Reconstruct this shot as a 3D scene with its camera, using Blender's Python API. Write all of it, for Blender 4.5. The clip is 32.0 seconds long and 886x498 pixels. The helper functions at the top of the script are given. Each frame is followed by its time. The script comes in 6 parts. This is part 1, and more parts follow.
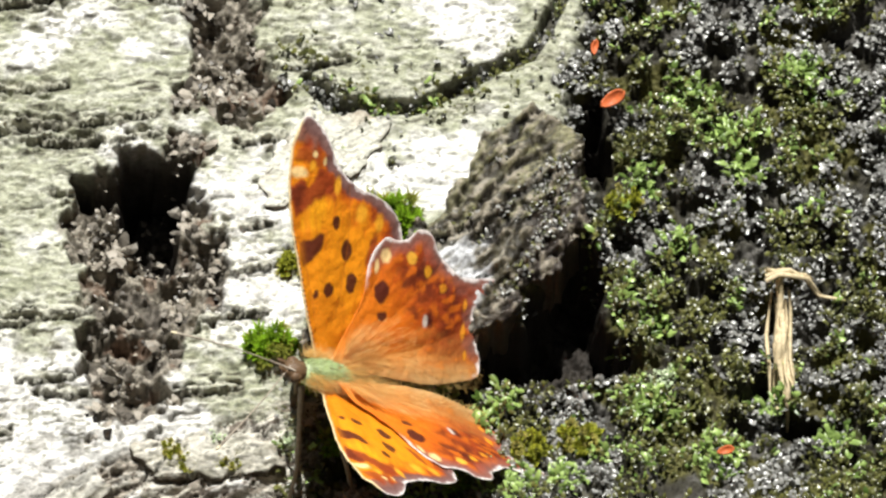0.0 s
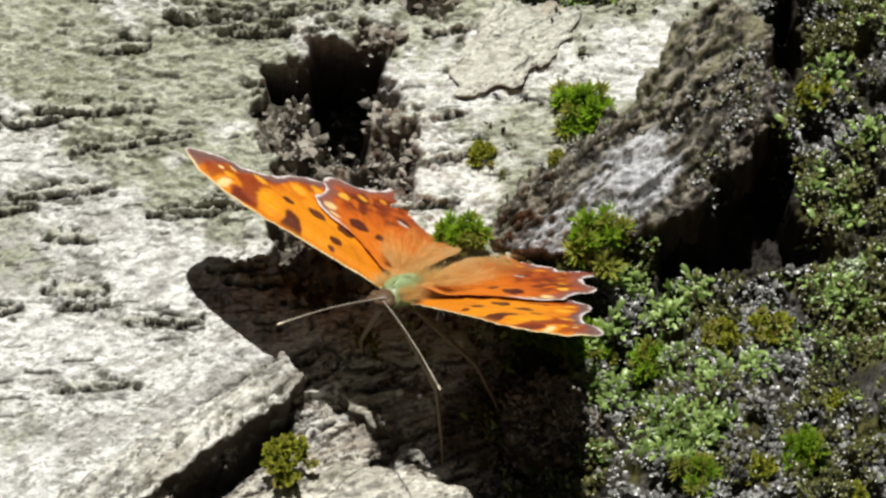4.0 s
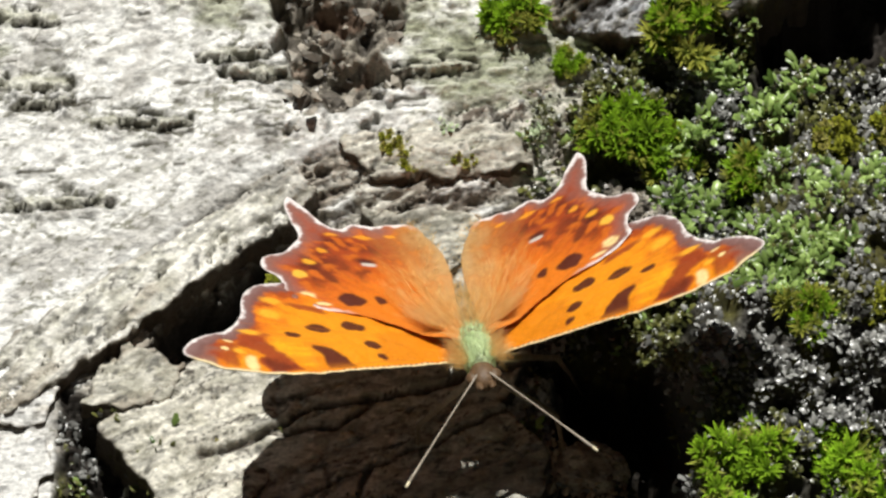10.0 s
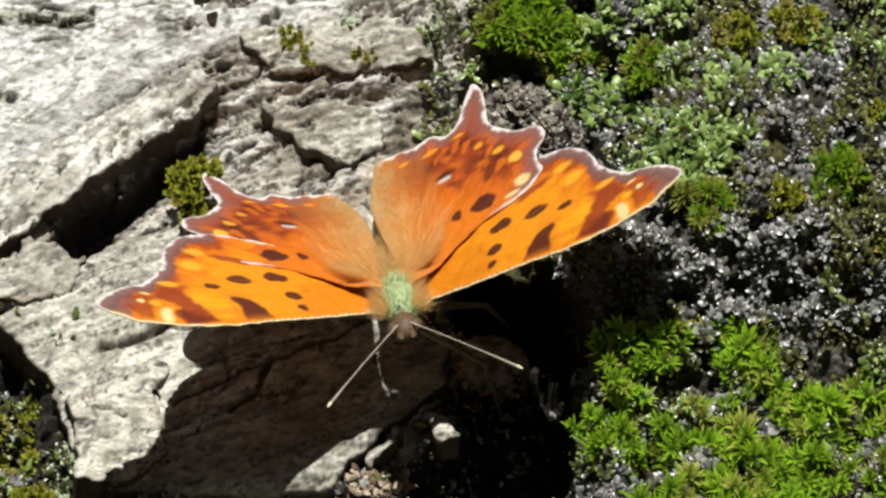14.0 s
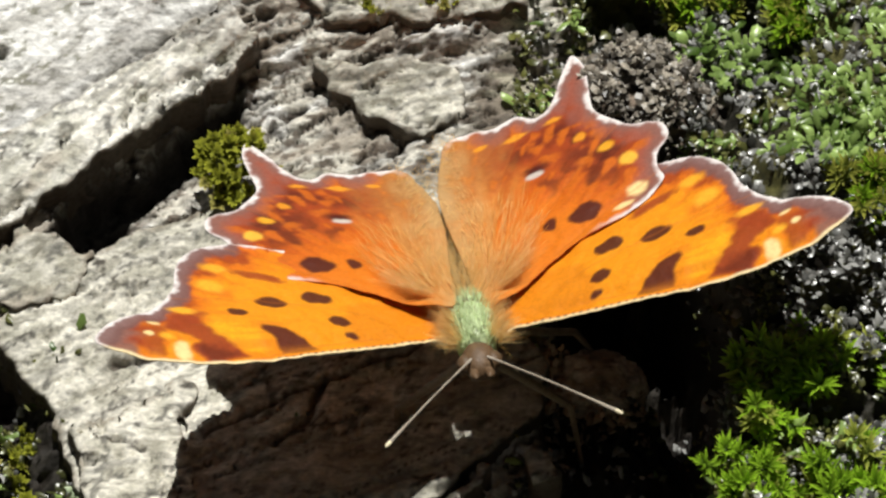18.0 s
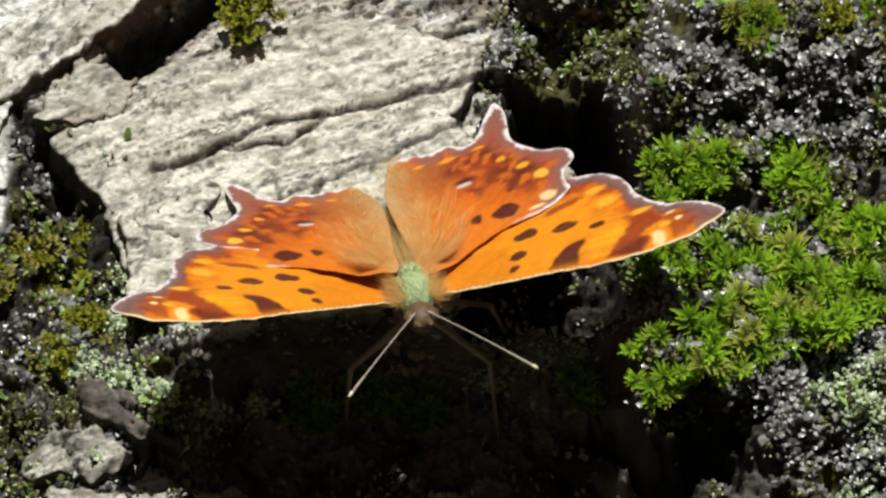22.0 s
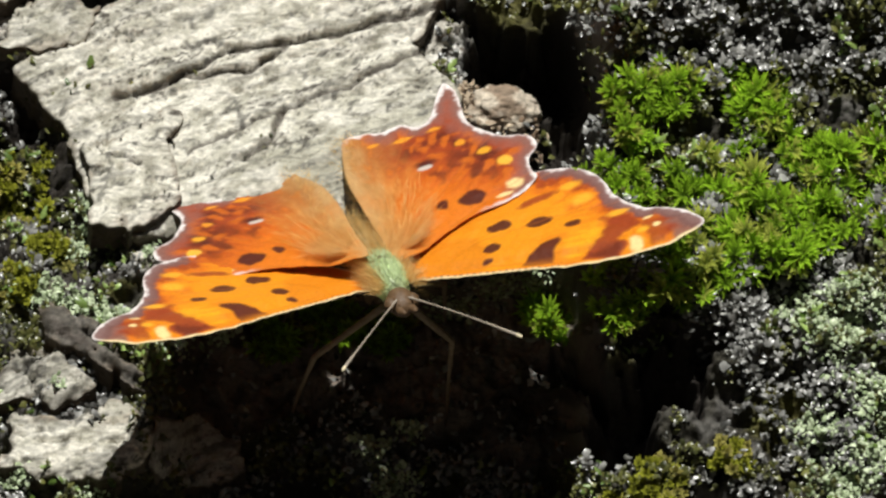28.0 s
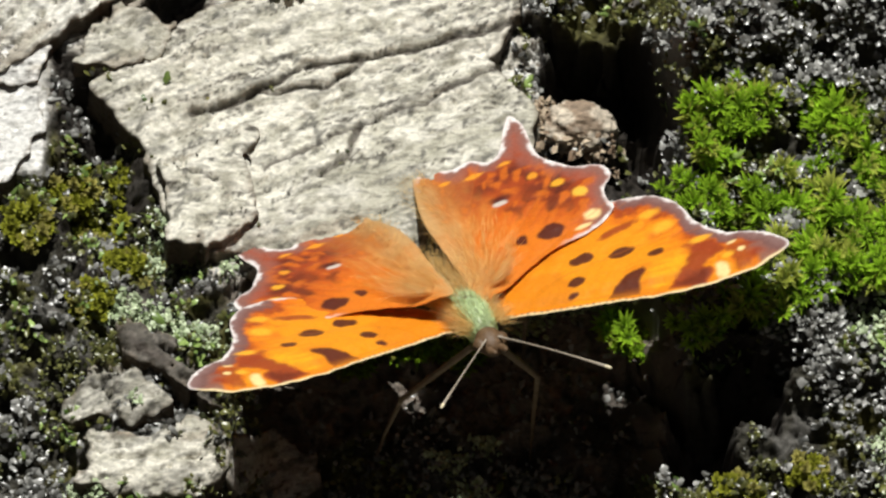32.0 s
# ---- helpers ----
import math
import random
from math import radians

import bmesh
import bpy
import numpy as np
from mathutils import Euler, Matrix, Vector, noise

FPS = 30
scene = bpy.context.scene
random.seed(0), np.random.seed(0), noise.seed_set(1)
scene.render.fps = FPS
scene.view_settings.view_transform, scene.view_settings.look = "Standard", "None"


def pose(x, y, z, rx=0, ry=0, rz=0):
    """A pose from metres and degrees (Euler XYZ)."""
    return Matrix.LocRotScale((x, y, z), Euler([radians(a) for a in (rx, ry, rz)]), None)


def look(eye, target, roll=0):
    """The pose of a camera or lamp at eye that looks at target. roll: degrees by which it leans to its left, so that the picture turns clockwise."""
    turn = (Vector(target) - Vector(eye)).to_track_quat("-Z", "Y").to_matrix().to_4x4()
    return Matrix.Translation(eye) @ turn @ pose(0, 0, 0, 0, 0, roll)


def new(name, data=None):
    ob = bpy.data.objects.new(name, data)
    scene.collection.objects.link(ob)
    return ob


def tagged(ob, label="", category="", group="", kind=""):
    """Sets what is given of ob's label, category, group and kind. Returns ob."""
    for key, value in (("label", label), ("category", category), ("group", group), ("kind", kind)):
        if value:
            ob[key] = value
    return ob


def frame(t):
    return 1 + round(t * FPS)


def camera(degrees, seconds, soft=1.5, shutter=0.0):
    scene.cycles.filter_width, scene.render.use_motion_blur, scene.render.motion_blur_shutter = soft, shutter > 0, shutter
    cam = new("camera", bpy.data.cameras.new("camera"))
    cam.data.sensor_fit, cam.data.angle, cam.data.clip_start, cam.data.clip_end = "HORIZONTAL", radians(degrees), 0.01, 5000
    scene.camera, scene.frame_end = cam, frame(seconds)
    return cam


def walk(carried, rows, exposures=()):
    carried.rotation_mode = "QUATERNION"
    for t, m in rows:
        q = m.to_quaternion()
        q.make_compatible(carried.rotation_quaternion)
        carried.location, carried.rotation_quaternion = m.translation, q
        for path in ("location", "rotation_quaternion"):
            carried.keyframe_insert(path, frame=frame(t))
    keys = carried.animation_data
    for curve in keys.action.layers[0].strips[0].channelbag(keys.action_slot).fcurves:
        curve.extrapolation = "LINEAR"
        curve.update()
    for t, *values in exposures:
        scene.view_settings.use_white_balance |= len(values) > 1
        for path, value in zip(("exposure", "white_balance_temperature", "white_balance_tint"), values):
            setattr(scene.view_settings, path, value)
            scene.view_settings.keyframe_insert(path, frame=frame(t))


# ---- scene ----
ZO = 0.5                      # height of the filmed patch of bark above the ground
LEAN = radians(25)            # the trunk leans back by this much
SB, CB, TB = math.sin(LEAN), math.cos(LEAN), math.tan(LEAN)
MM = 0.001

EXPO = ((0.0, 0.59), (0.5, 0.36), (1.0, 0.16), (2.0, 0.03), (3.0, -0.07), (4.0, -0.04), (7.0, -0.01), (9.0, 0.11), (10.4, 0.06), (11.0, -0.30), (11.5, 0.26), (12.0, 0.53), (12.5, 0.33),
        (13.0, 0.06), (17.0, 0.13), (19.0, -0.01), (20.0, 0.23), (21.0, -0.25), (22.0, -0.04), (23.0, 0.15), (25.0, 0.15), (26.0, -0.03), (29.0, 0.03), (31.0, 0.01), (32.0, 0.06))


cam = camera(2.4, 32.0, soft=2.5)
walk(cam, [
    (0.0, pose(0.01774, -1.99971, ZO + 0.02688, 90)),
    (0.5, pose(0.01422, -2.00098, ZO + 0.02416, 90)),
    (1.0, pose(0.01043, -2.00173, ZO + 0.02255, 90)),
    (1.5, pose(0.00615, -2.00197, ZO + 0.02204, 90)),
    (2.0, pose(0.00334, -2.00251, ZO + 0.02089, 90)),
    (2.5, pose(0.00375, -2.00290, ZO + 0.02005, 90)),
    (3.0, pose(0.00558, -2.00300, ZO + 0.01982, 90)),
    (3.5, pose(0.00285, -2.00415, ZO + 0.01735, 90)),
    (4.0, pose(-0.00043, -2.00462, ZO + 0.01636, 90)),
    (4.5, pose(-0.00237, -2.00585, ZO + 0.01370, 90)),
    (6.5, pose(-0.00133, -1.60375, ZO + 0.01296, 90)),
    (7.0, pose(0.00168, -1.60332, ZO + 0.01389, 90)),
    (7.5, pose(-0.00011, -1.60646, ZO + 0.00716, 90)),
    (8.0, pose(0.00551, -1.60455, ZO + 0.01126, 90)),
    (8.5, pose(0.00869, -1.60570, ZO + 0.00879, 90)),
    (9.0, pose(0.00748, -1.60688, ZO + 0.00625, 90)),
    (9.5, pose(0.00318, -1.60784, ZO + 0.00420, 90)),
    (10.0, pose(-0.00402, -1.60989, ZO + -0.00020, 90)),
    (10.5, pose(-0.00435, -1.61201, ZO + -0.00475, 90)),
    (11.0, pose(-0.00129, -1.61485, ZO + -0.01083, 90)),
    (11.5, pose(-0.00014, -1.61695, ZO + -0.01534, 90)),
    (12.0, pose(-0.00211, -1.61427, ZO + -0.00959, 90)),
    (12.5, pose(-0.00294, -1.61143, ZO + -0.00350, 90)),
    (13.0, pose(0.00034, -1.61250, ZO + -0.00581, 90)),
    (13.5, pose(0.00401, -1.61366, ZO + -0.00829, 90)),
    (15.5, pose(0.00143, -1.61358, ZO + -0.00811, 90)),
    (16.0, pose(0.00173, -1.61342, ZO + -0.00776, 90)),
    (16.5, pose(-0.00092, -1.61265, ZO + -0.00612, 90)),
    (17.0, pose(-0.00164, -1.34366, ZO + -0.00615, 90)),
    (17.5, pose(-0.00290, -1.29171, ZO + -0.00831, 90)),
    (18.0, pose(-0.00233, -1.29191, ZO + -0.00873, 90)),
    (18.5, pose(0.00019, -1.29178, ZO + -0.00846, 90)),
    (19.0, pose(0.00163, -1.29303, ZO + -0.01113, 90)),
    (19.5, pose(0.00182, -1.29260, ZO + -0.01022, 90)),
    (20.0, pose(-0.00025, -1.29198, ZO + -0.00889, 90)),
    (20.5, pose(-0.00092, -1.29333, ZO + -0.01178, 90)),
    (21.0, pose(0.00125, -1.29534, ZO + -0.01608, 90)),
    (21.5, pose(0.00104, -1.54276, ZO + -0.01857, 90)),
    (22.0, pose(-0.00025, -1.62001, ZO + -0.02191, 90)),
    (22.5, pose(-0.00246, -1.62091, ZO + -0.02384, 90)),
    (23.0, pose(-0.00502, -1.62118, ZO + -0.02441, 90)),
    (23.5, pose(-0.00476, -1.62275, ZO + -0.02779, 90)),
    (24.0, pose(-0.00086, -1.62417, ZO + -0.03082, 90)),
    (24.5, pose(0.00071, -1.62417, ZO + -0.03081, 90)),
    (25.0, pose(-0.00199, -1.62068, ZO + -0.02334, 90)),
    (25.5, pose(-0.00466, -1.62100, ZO + -0.02403, 90)),
    (26.0, pose(-0.00287, -1.62276, ZO + -0.02781, 90)),
    (26.5, pose(0.00136, -1.62157, ZO + -0.02524, 90)),
    (28.5, pose(0.00266, -1.62278, ZO + -0.02785, 90)),
    (29.0, pose(0.00266, -1.62246, ZO + -0.02716, 90)),
    (29.5, pose(0.00456, -1.62271, ZO + -0.02770, 90)),
    (30.0, pose(0.00397, -1.62224, ZO + -0.02669, 90)),
    (30.5, pose(0.00105, -1.62210, ZO + -0.02638, 90)),
    (31.0, pose(-0.00188, -1.62200, ZO + -0.02618, 90)),
    (31.5, pose(-0.00347, -1.62236, ZO + -0.02695, 90)),
    (32.0, pose(-0.00321, -1.62203, ZO + -0.02623, 90)),
], exposures=EXPO)

# ---- light: a high sun from behind the viewer, clear sky ----
SUN_WAY = Vector((0.0, -0.70, 0.88)).normalized()
sun = new("sun", bpy.data.lights.new("sun", "SUN"))
sun.data.energy, sun.data.angle, sun.data.color = 5.0, radians(0.5), (1.0, 0.985, 0.93)
sun.matrix_world = look(SUN_WAY * 3 + Vector((0, 0, ZO)), (0, 0, ZO))
world = bpy.data.worlds.new("sky")
scene.world, world.use_nodes = world, True
sky = world.node_tree.nodes.new("ShaderNodeTexSky")
sky.sky_type, sky.sun_disc = "NISHITA", False
sky.sun_elevation = math.asin(SUN_WAY.z)
sky.sun_rotation = math.atan2(SUN_WAY.x, SUN_WAY.y)
world.node_tree.links.new(sky.outputs[0], world.node_tree.nodes["Background"].inputs[0])
world.node_tree.nodes["Background"].inputs[1].default_value = 0.0048


# ---- materials ----
def material(name, rough=0.7, spec=0.4):
    m = bpy.data.materials.new(name)
    m.use_nodes = True
    b = m.node_tree.nodes["Principled BSDF"]
    b.inputs["Roughness"].default_value = rough
    b.inputs["Specular IOR Level"].default_value = spec
    return m, m.node_tree.nodes, m.node_tree.links, b


def noise_node(nodes, links, scale, detail=4, rough=0.6):
    tc = nodes.new("ShaderNodeTexCoord")
    n = nodes.new("ShaderNodeTexNoise")
    n.inputs["Scale"].default_value, n.inputs["Detail"].default_value = scale, detail
    n.inputs["Roughness"].default_value = rough
    links.new(tc.outputs["Object"], n.inputs["Vector"])
    return n


def bump_from(nodes, links, source, bsdf, strength, distance):
    bp = nodes.new("ShaderNodeBump")
    bp.inputs["Strength"].default_value, bp.inputs["Distance"].default_value = strength, distance
    links.new(source, bp.inputs["Height"])
    links.new(bp.outputs[0], bsdf.inputs["Normal"])


def scaled_colour(nodes, links, colour_out, factor_out, lo, hi, bsdf):
    """Multiply a colour by a grain factor between lo and hi and plug it in as base colour."""
    mr = nodes.new("ShaderNodeMapRange")
    mr.inputs["From Min"].default_value, mr.inputs["From Max"].default_value = 0.3, 0.7
    mr.inputs["To Min"].default_value, mr.inputs["To Max"].default_value = lo, hi
    links.new(factor_out, mr.inputs["Value"])
    vm = nodes.new("ShaderNodeVectorMath")
    vm.operation = "SCALE"
    links.new(colour_out, vm.inputs[0])
    links.new(mr.outputs[0], vm.inputs["Scale"])
    links.new(vm.outputs[0], bsdf.inputs["Base Color"])


def bark_material(name, rough, bump):
    """Bark: its own colours are stored on the mesh as 'tone', fine grain and relief come from noise."""
    m, nodes, links, b = material(name, rough, 0.35)
    at = nodes.new("ShaderNodeAttribute")
    at.attribute_name = "tone"
    fine = noise_node(nodes, links, 2600, 6, 0.75)
    mp = nodes.new("ShaderNodeMapping")
    mp.inputs["Scale"].default_value = (0.6, 1.0, 1.0)
    links.new(fine.inputs["Vector"].links[0].from_socket, mp.inputs["Vector"])
    links.new(mp.outputs[0], fine.inputs["Vector"])
    # small dark flecks, level and about half a millimetre long
    fleck = noise_node(nodes, links, 1300, 2, 0.55)
    mf = nodes.new("ShaderNodeMapping")
    mf.inputs["Scale"].default_value = (0.5, 1.25, 1.0)
    links.new(fleck.inputs["Vector"].links[0].from_socket, mf.inputs["Vector"])
    links.new(mf.outputs[0], fleck.inputs["Vector"])
    cut = nodes.new("ShaderNodeMapRange")
    cut.inputs["From Min"].default_value, cut.inputs["From Max"].default_value = 0.36, 0.45
    cut.inputs["To Min"].default_value, cut.inputs["To Max"].default_value = 0.66, 1.0
    links.new(fleck.outputs["Fac"], cut.inputs["Value"])
    vs = nodes.new("ShaderNodeVectorMath")
    vs.operation = "SCALE"
    links.new(at.outputs["Color"], vs.inputs[0])
    links.new(cut.outputs[0], vs.inputs["Scale"])
    scaled_colour(nodes, links, vs.outputs[0], fine.outputs["Fac"], 0.50, 1.26, b)
    grain = noise_node(nodes, links, 1700, 6, 0.65)
    bump_from(nodes, links, grain.outputs["Fac"], b, bump, 0.0004)
    return m


def leaf_material(name, dark, light, rough, translucent, spec=0.5):
    """Small leaves: each island of the mesh has its own shade between dark and light."""
    m, nodes, links, b = material(name, rough, spec)
    geo = nodes.new("ShaderNodeNewGeometry")
    ramp = nodes.new("ShaderNodeValToRGB")
    ramp.color_ramp.elements[0].color, ramp.color_ramp.elements[1].color = (*dark, 1), (*light, 1)
    links.new(geo.outputs["Random Per Island"], ramp.inputs[0])
    fine = noise_node(nodes, links, 2500, 3)
    scaled_colour(nodes, links, ramp.outputs[0], fine.outputs["Fac"], 0.75, 1.2, b)
    if translucent:
        tr = nodes.new("ShaderNodeBsdfTranslucent")
        mix = nodes.new("ShaderNodeMixShader")
        mix.inputs[0].default_value = translucent
        links.new(ramp.outputs[0], tr.inputs[0])
        links.new(b.outputs[0], mix.inputs[1])
        links.new(tr.outputs[0], mix.inputs[2])
        links.new(mix.outputs[0], nodes["Material Output"].inputs[0])
    return m


def moss_material(name, rough, translucent):
    """Moss shoots: 'tone' runs from the dark foot of each leaf to its light tip."""
    m, nodes, links, b = material(name, rough, 0.6)
    at = nodes.new("ShaderNodeAttribute")
    at.attribute_name = "tone"
    fine = noise_node(nodes, links, 3000, 3)
    scaled_colour(nodes, links, at.outputs["Color"], fine.outputs["Fac"], 0.75, 1.2, b)
    tr = nodes.new("ShaderNodeBsdfTranslucent")
    mix = nodes.new("ShaderNodeMixShader")
    mix.inputs[0].default_value = translucent
    links.new(at.outputs["Color"], tr.inputs[0])
    links.new(b.outputs[0], mix.inputs[1])
    links.new(tr.outputs[0], mix.inputs[2])
    links.new(mix.outputs[0], nodes["Material Output"].inputs[0])
    return m


def wing_material():
    """Scaled wing: the pattern is stored as 'tone', rows of scales give a fine grain and a dull sheen."""
    m, nodes, links, b = material("wing_scales", 0.62, 0.25)
    at = nodes.new("ShaderNodeAttribute")
    at.attribute_name = "tone"
    fine = noise_node(nodes, links, 4200, 3, 0.7)
    scaled_colour(nodes, links, at.outputs["Color"], fine.outputs["Fac"], 0.86, 1.12, b)
    bump_from(nodes, links, fine.outputs["Fac"], b, 0.35, 0.0001)
    tr = nodes.new("ShaderNodeBsdfTranslucent")
    links.new(at.outputs["Color"], tr.inputs[0])
    mix = nodes.new("ShaderNodeMixShader")
    mix.inputs[0].default_value = 0.08
    links.new(b.outputs[0], mix.inputs[1])
    links.new(tr.outputs[0], mix.inputs[2])
    links.new(mix.outputs[0], nodes["Material Output"].inputs[0])
    return m


def plain_material(name, colour, rough, spec=0.4, grain=2500, lo=0.7, hi=1.25):
    m, nodes, links, b = material(name, rough, spec)
    rgb = nodes.new("ShaderNodeRGB")
    rgb.outputs[0].default_value = (*colour, 1)
    fine = noise_node(nodes, links, grain, 4)
    scaled_colour(nodes, links, rgb.outputs[0], fine.outputs["Fac"], lo, hi, b)
    bump_from(nodes, links, fine.outputs["Fac"], b, 0.4, 0.0002)
    return m


BARK = bark_material("birch_bark", 0.72, 0.6)
PLATE = bark_material("bark_plate", 0.66, 0.6)
SLAB = bark_material("wet_grey_bark", 0.30, 0.7)
CRUST = leaf_material("liverwort_crust", (0.012, 0.012, 0.009), (0.36, 0.36, 0.34), 0.34, 0, 1.0)
MOSS = moss_material("green_moss", 0.38, 0.35)
LICHEN = leaf_material("pale_lichen", (0.20, 0.27, 0.13), (0.70, 0.80, 0.54), 0.42, 0.15)
LEAFY = leaf_material("leafy_liverwort", (0.05, 0.10, 0.012), (0.42, 0.58, 0.17), 0.34, 0.25, 0.7)
OLIVE = leaf_material("olive_growth", (0.02, 0.025, 0.006), (0.165, 0.17, 0.045), 0.34, 0.12, 0.9)
CRUMBS = leaf_material("dark_crumbs", (0.014, 0.011, 0.008), (0.36, 0.32, 0.26), 0.42, 0, 0.6)
FLAKES = leaf_material("rotten_flakes", (0.02, 0.016, 0.011), (0.40, 0.36, 0.30), 0.5, 0, 0.5)
WING = wing_material()
HAIR = leaf_material("golden_hair", (0.74, 0.42, 0.10), (0.92, 0.72, 0.34), 0.4, 0.5)
THORAX = leaf_material("green_down", (0.36, 0.46, 0.20), (0.72, 0.84, 0.50), 0.35, 0.3, 0.8)
DARK_BODY = plain_material("brown_body", (0.12, 0.07, 0.035), 0.55)
ANTENNA = plain_material("antenna_grey", (0.34, 0.29, 0.23), 0.45)
CLUB = plain_material("antenna_tip", (0.75, 0.66, 0.45), 0.4)
LEG = plain_material("leg_tan", (0.28, 0.21, 0.14), 0.5)
STRAW = plain_material("dry_straw", (0.55, 0.45, 0.28), 0.6)
ORANGE = plain_material("orange_leaf", (0.55, 0.13, 0.04), 0.55)
BROWN = leaf_material("crumbled_bark", (0.16, 0.10, 0.06), (0.58, 0.47, 0.34), 0.7, 0, 0.3)
EARTH = plain_material("forest_floor", (0.04, 0.03, 0.018), 0.9, 0.2, 6)


# ---- numbers: smooth lattice noise, distances to outlines ----
def lattice(x, y, seed):
    xi, yi = np.floor(x).astype(np.int64), np.floor(y).astype(np.int64)
    fx, fy = x - xi, y - yi
    fx, fy = fx * fx * (3 - 2 * fx), fy * fy * (3 - 2 * fy)

    def at(i, j):
        n = (i * 374761393 + j * 668265263 + seed * 1442695041) & 0x7FFFFFFF
        n = ((n ^ (n >> 13)) * 1274126177) & 0x7FFFFFFF
        return ((n ^ (n >> 16)) & 0xFFFF) / 65535.0

    return (at(xi, yi) * (1 - fx) + at(xi + 1, yi) * fx) * (1 - fy) + (at(xi, yi + 1) * (1 - fx) + at(xi + 1, yi + 1) * fx) * fy


def fbm(x, y, seed, octaves=4, gain=0.5):
    total, amp, norm = 0.0, 1.0, 0.0
    for k in range(octaves):
        total = total + amp * lattice(x * 2 ** k + 7.3 * k, y * 2 ** k - 3.1 * k, seed + k)
        norm += amp
        amp *= gain
    return total / norm - 0.5


def grain(x, y, seed, octaves=4, gain=0.55):
    """Like fbm, with every octave turned and the whole bent, so that no rows show."""
    bx, by = lattice(x * 0.6 + 5.2, y * 0.6, seed + 90) - 0.5, lattice(x * 0.6, y * 0.6 + 8.7, seed + 91) - 0.5
    x, y = x + 0.8 * bx, y + 0.8 * by
    total, amp, norm = 0.0, 1.0, 0.0
    for k in range(octaves):
        c, d = math.cos(0.6 + 1.1 * k), math.sin(0.6 + 1.1 * k)
        total = total + amp * lattice((x * c - y * d) * 1.9 ** k, (x * d + y * c) * 1.9 ** k + 3.1 * k, seed + k)
        norm += amp
        amp *= gain
    return total / norm - 0.5


def step01(x, lo, hi):
    u = np.clip((x - lo) / (hi - lo), 0, 1)
    return u * u * (3 - 2 * u)


def inside(x, y, poly):
    """Signed distance to an outline, positive inside."""
    d = np.full(np.shape(x), 1e9)
    odd = np.zeros(np.shape(x), bool)
    for (x0, y0), (x1, y1) in zip(poly, poly[1:] + poly[:1]):
        ex, ey = x1 - x0, y1 - y0
        u = np.clip(((x - x0) * ex + (y - y0) * ey) / (ex * ex + ey * ey), 0, 1)
        d = np.minimum(d, np.hypot(x - x0 - u * ex, y - y0 - u * ey))
        cross = (y0 > y) != (y1 > y)
        odd ^= cross & (x < x0 + (y - y0) * ex / (ey if ey else 1e-9))
    return np.where(odd, d, -d)


def along(x, y, line):
    """Distance to an open line."""
    d = np.full(np.shape(x), 1e9)
    for (x0, y0), (x1, y1) in zip(line, line[1:]):
        ex, ey = x1 - x0, y1 - y0
        u = np.clip(((x - x0) * ex + (y - y0) * ey) / (ex * ex + ey * ey), 0, 1)
        d = np.minimum(d, np.hypot(x - x0 - u * ex, y - y0 - u * ey))
    return d


def mix3(a, b, w):
    return a * (1 - w[..., None]) + np.array(b) * w[..., None]


def smooth_outline(poly, n=5):
    """A closed outline rounded by Catmull-Rom arcs."""
    out, m = [], len(poly)
    for i in range(m):
        p = [np.array(poly[(i + k - 1) % m], float) for k in range(4)]
        for j in range(n):
            u = j / n
            q = 0.5 * (2 * p[1] + (p[2] - p[0]) * u + (2 * p[0] - 5 * p[1] + 4 * p[2] - p[3]) * u * u
                       + (3 * p[1] - p[0] - 3 * p[2] + p[3]) * u ** 3)
            out.append((float(q[0]), float(q[1])))
    return out


def mesh_from(name, verts, faces, mats, tone=None, smooth=True):
    me = bpy.data.meshes.new(name)
    verts = np.asarray(verts, np.float32)
    faces = np.asarray(faces, np.int32)
    k = faces.shape[1]
    me.vertices.add(len(verts))
    me.vertices.foreach_set("co", verts.ravel())
    me.loops.add(faces.size)
    me.loops.foreach_set("vertex_index", faces.ravel())
    me.polygons.add(len(faces))
    me.polygons.foreach_set("loop_start", np.arange(0, faces.size, k, dtype=np.int32))
    me.update(calc_edges=True)
    me.polygons.foreach_set("use_smooth", np.full(len(faces), smooth))
    if tone is not None:
        at = me.attributes.new("tone", "FLOAT_COLOR", "POINT")
        at.data.foreach_set("color", np.concatenate([tone, np.ones((len(tone), 1))], 1).astype(np.float32).ravel())
    for m in mats:
        me.materials.append(m)
    me.validate()
    return me


def part(name, data, parent, label="", m=None):
    ob = new(name, data)
    ob.parent = parent
    if m is not None:
        ob.matrix_basis = m
    if label:
        tagged(ob, label=label)
    return ob


# the frame of the bark: x across, y up the slope, z out of the bark
TRUNK = Matrix(((1, 0, 0, 0), (0, SB, -CB, 0), (0, CB, SB, ZO), (0, 0, 0, 1)))
R_TRUNK = 260.0               # mm


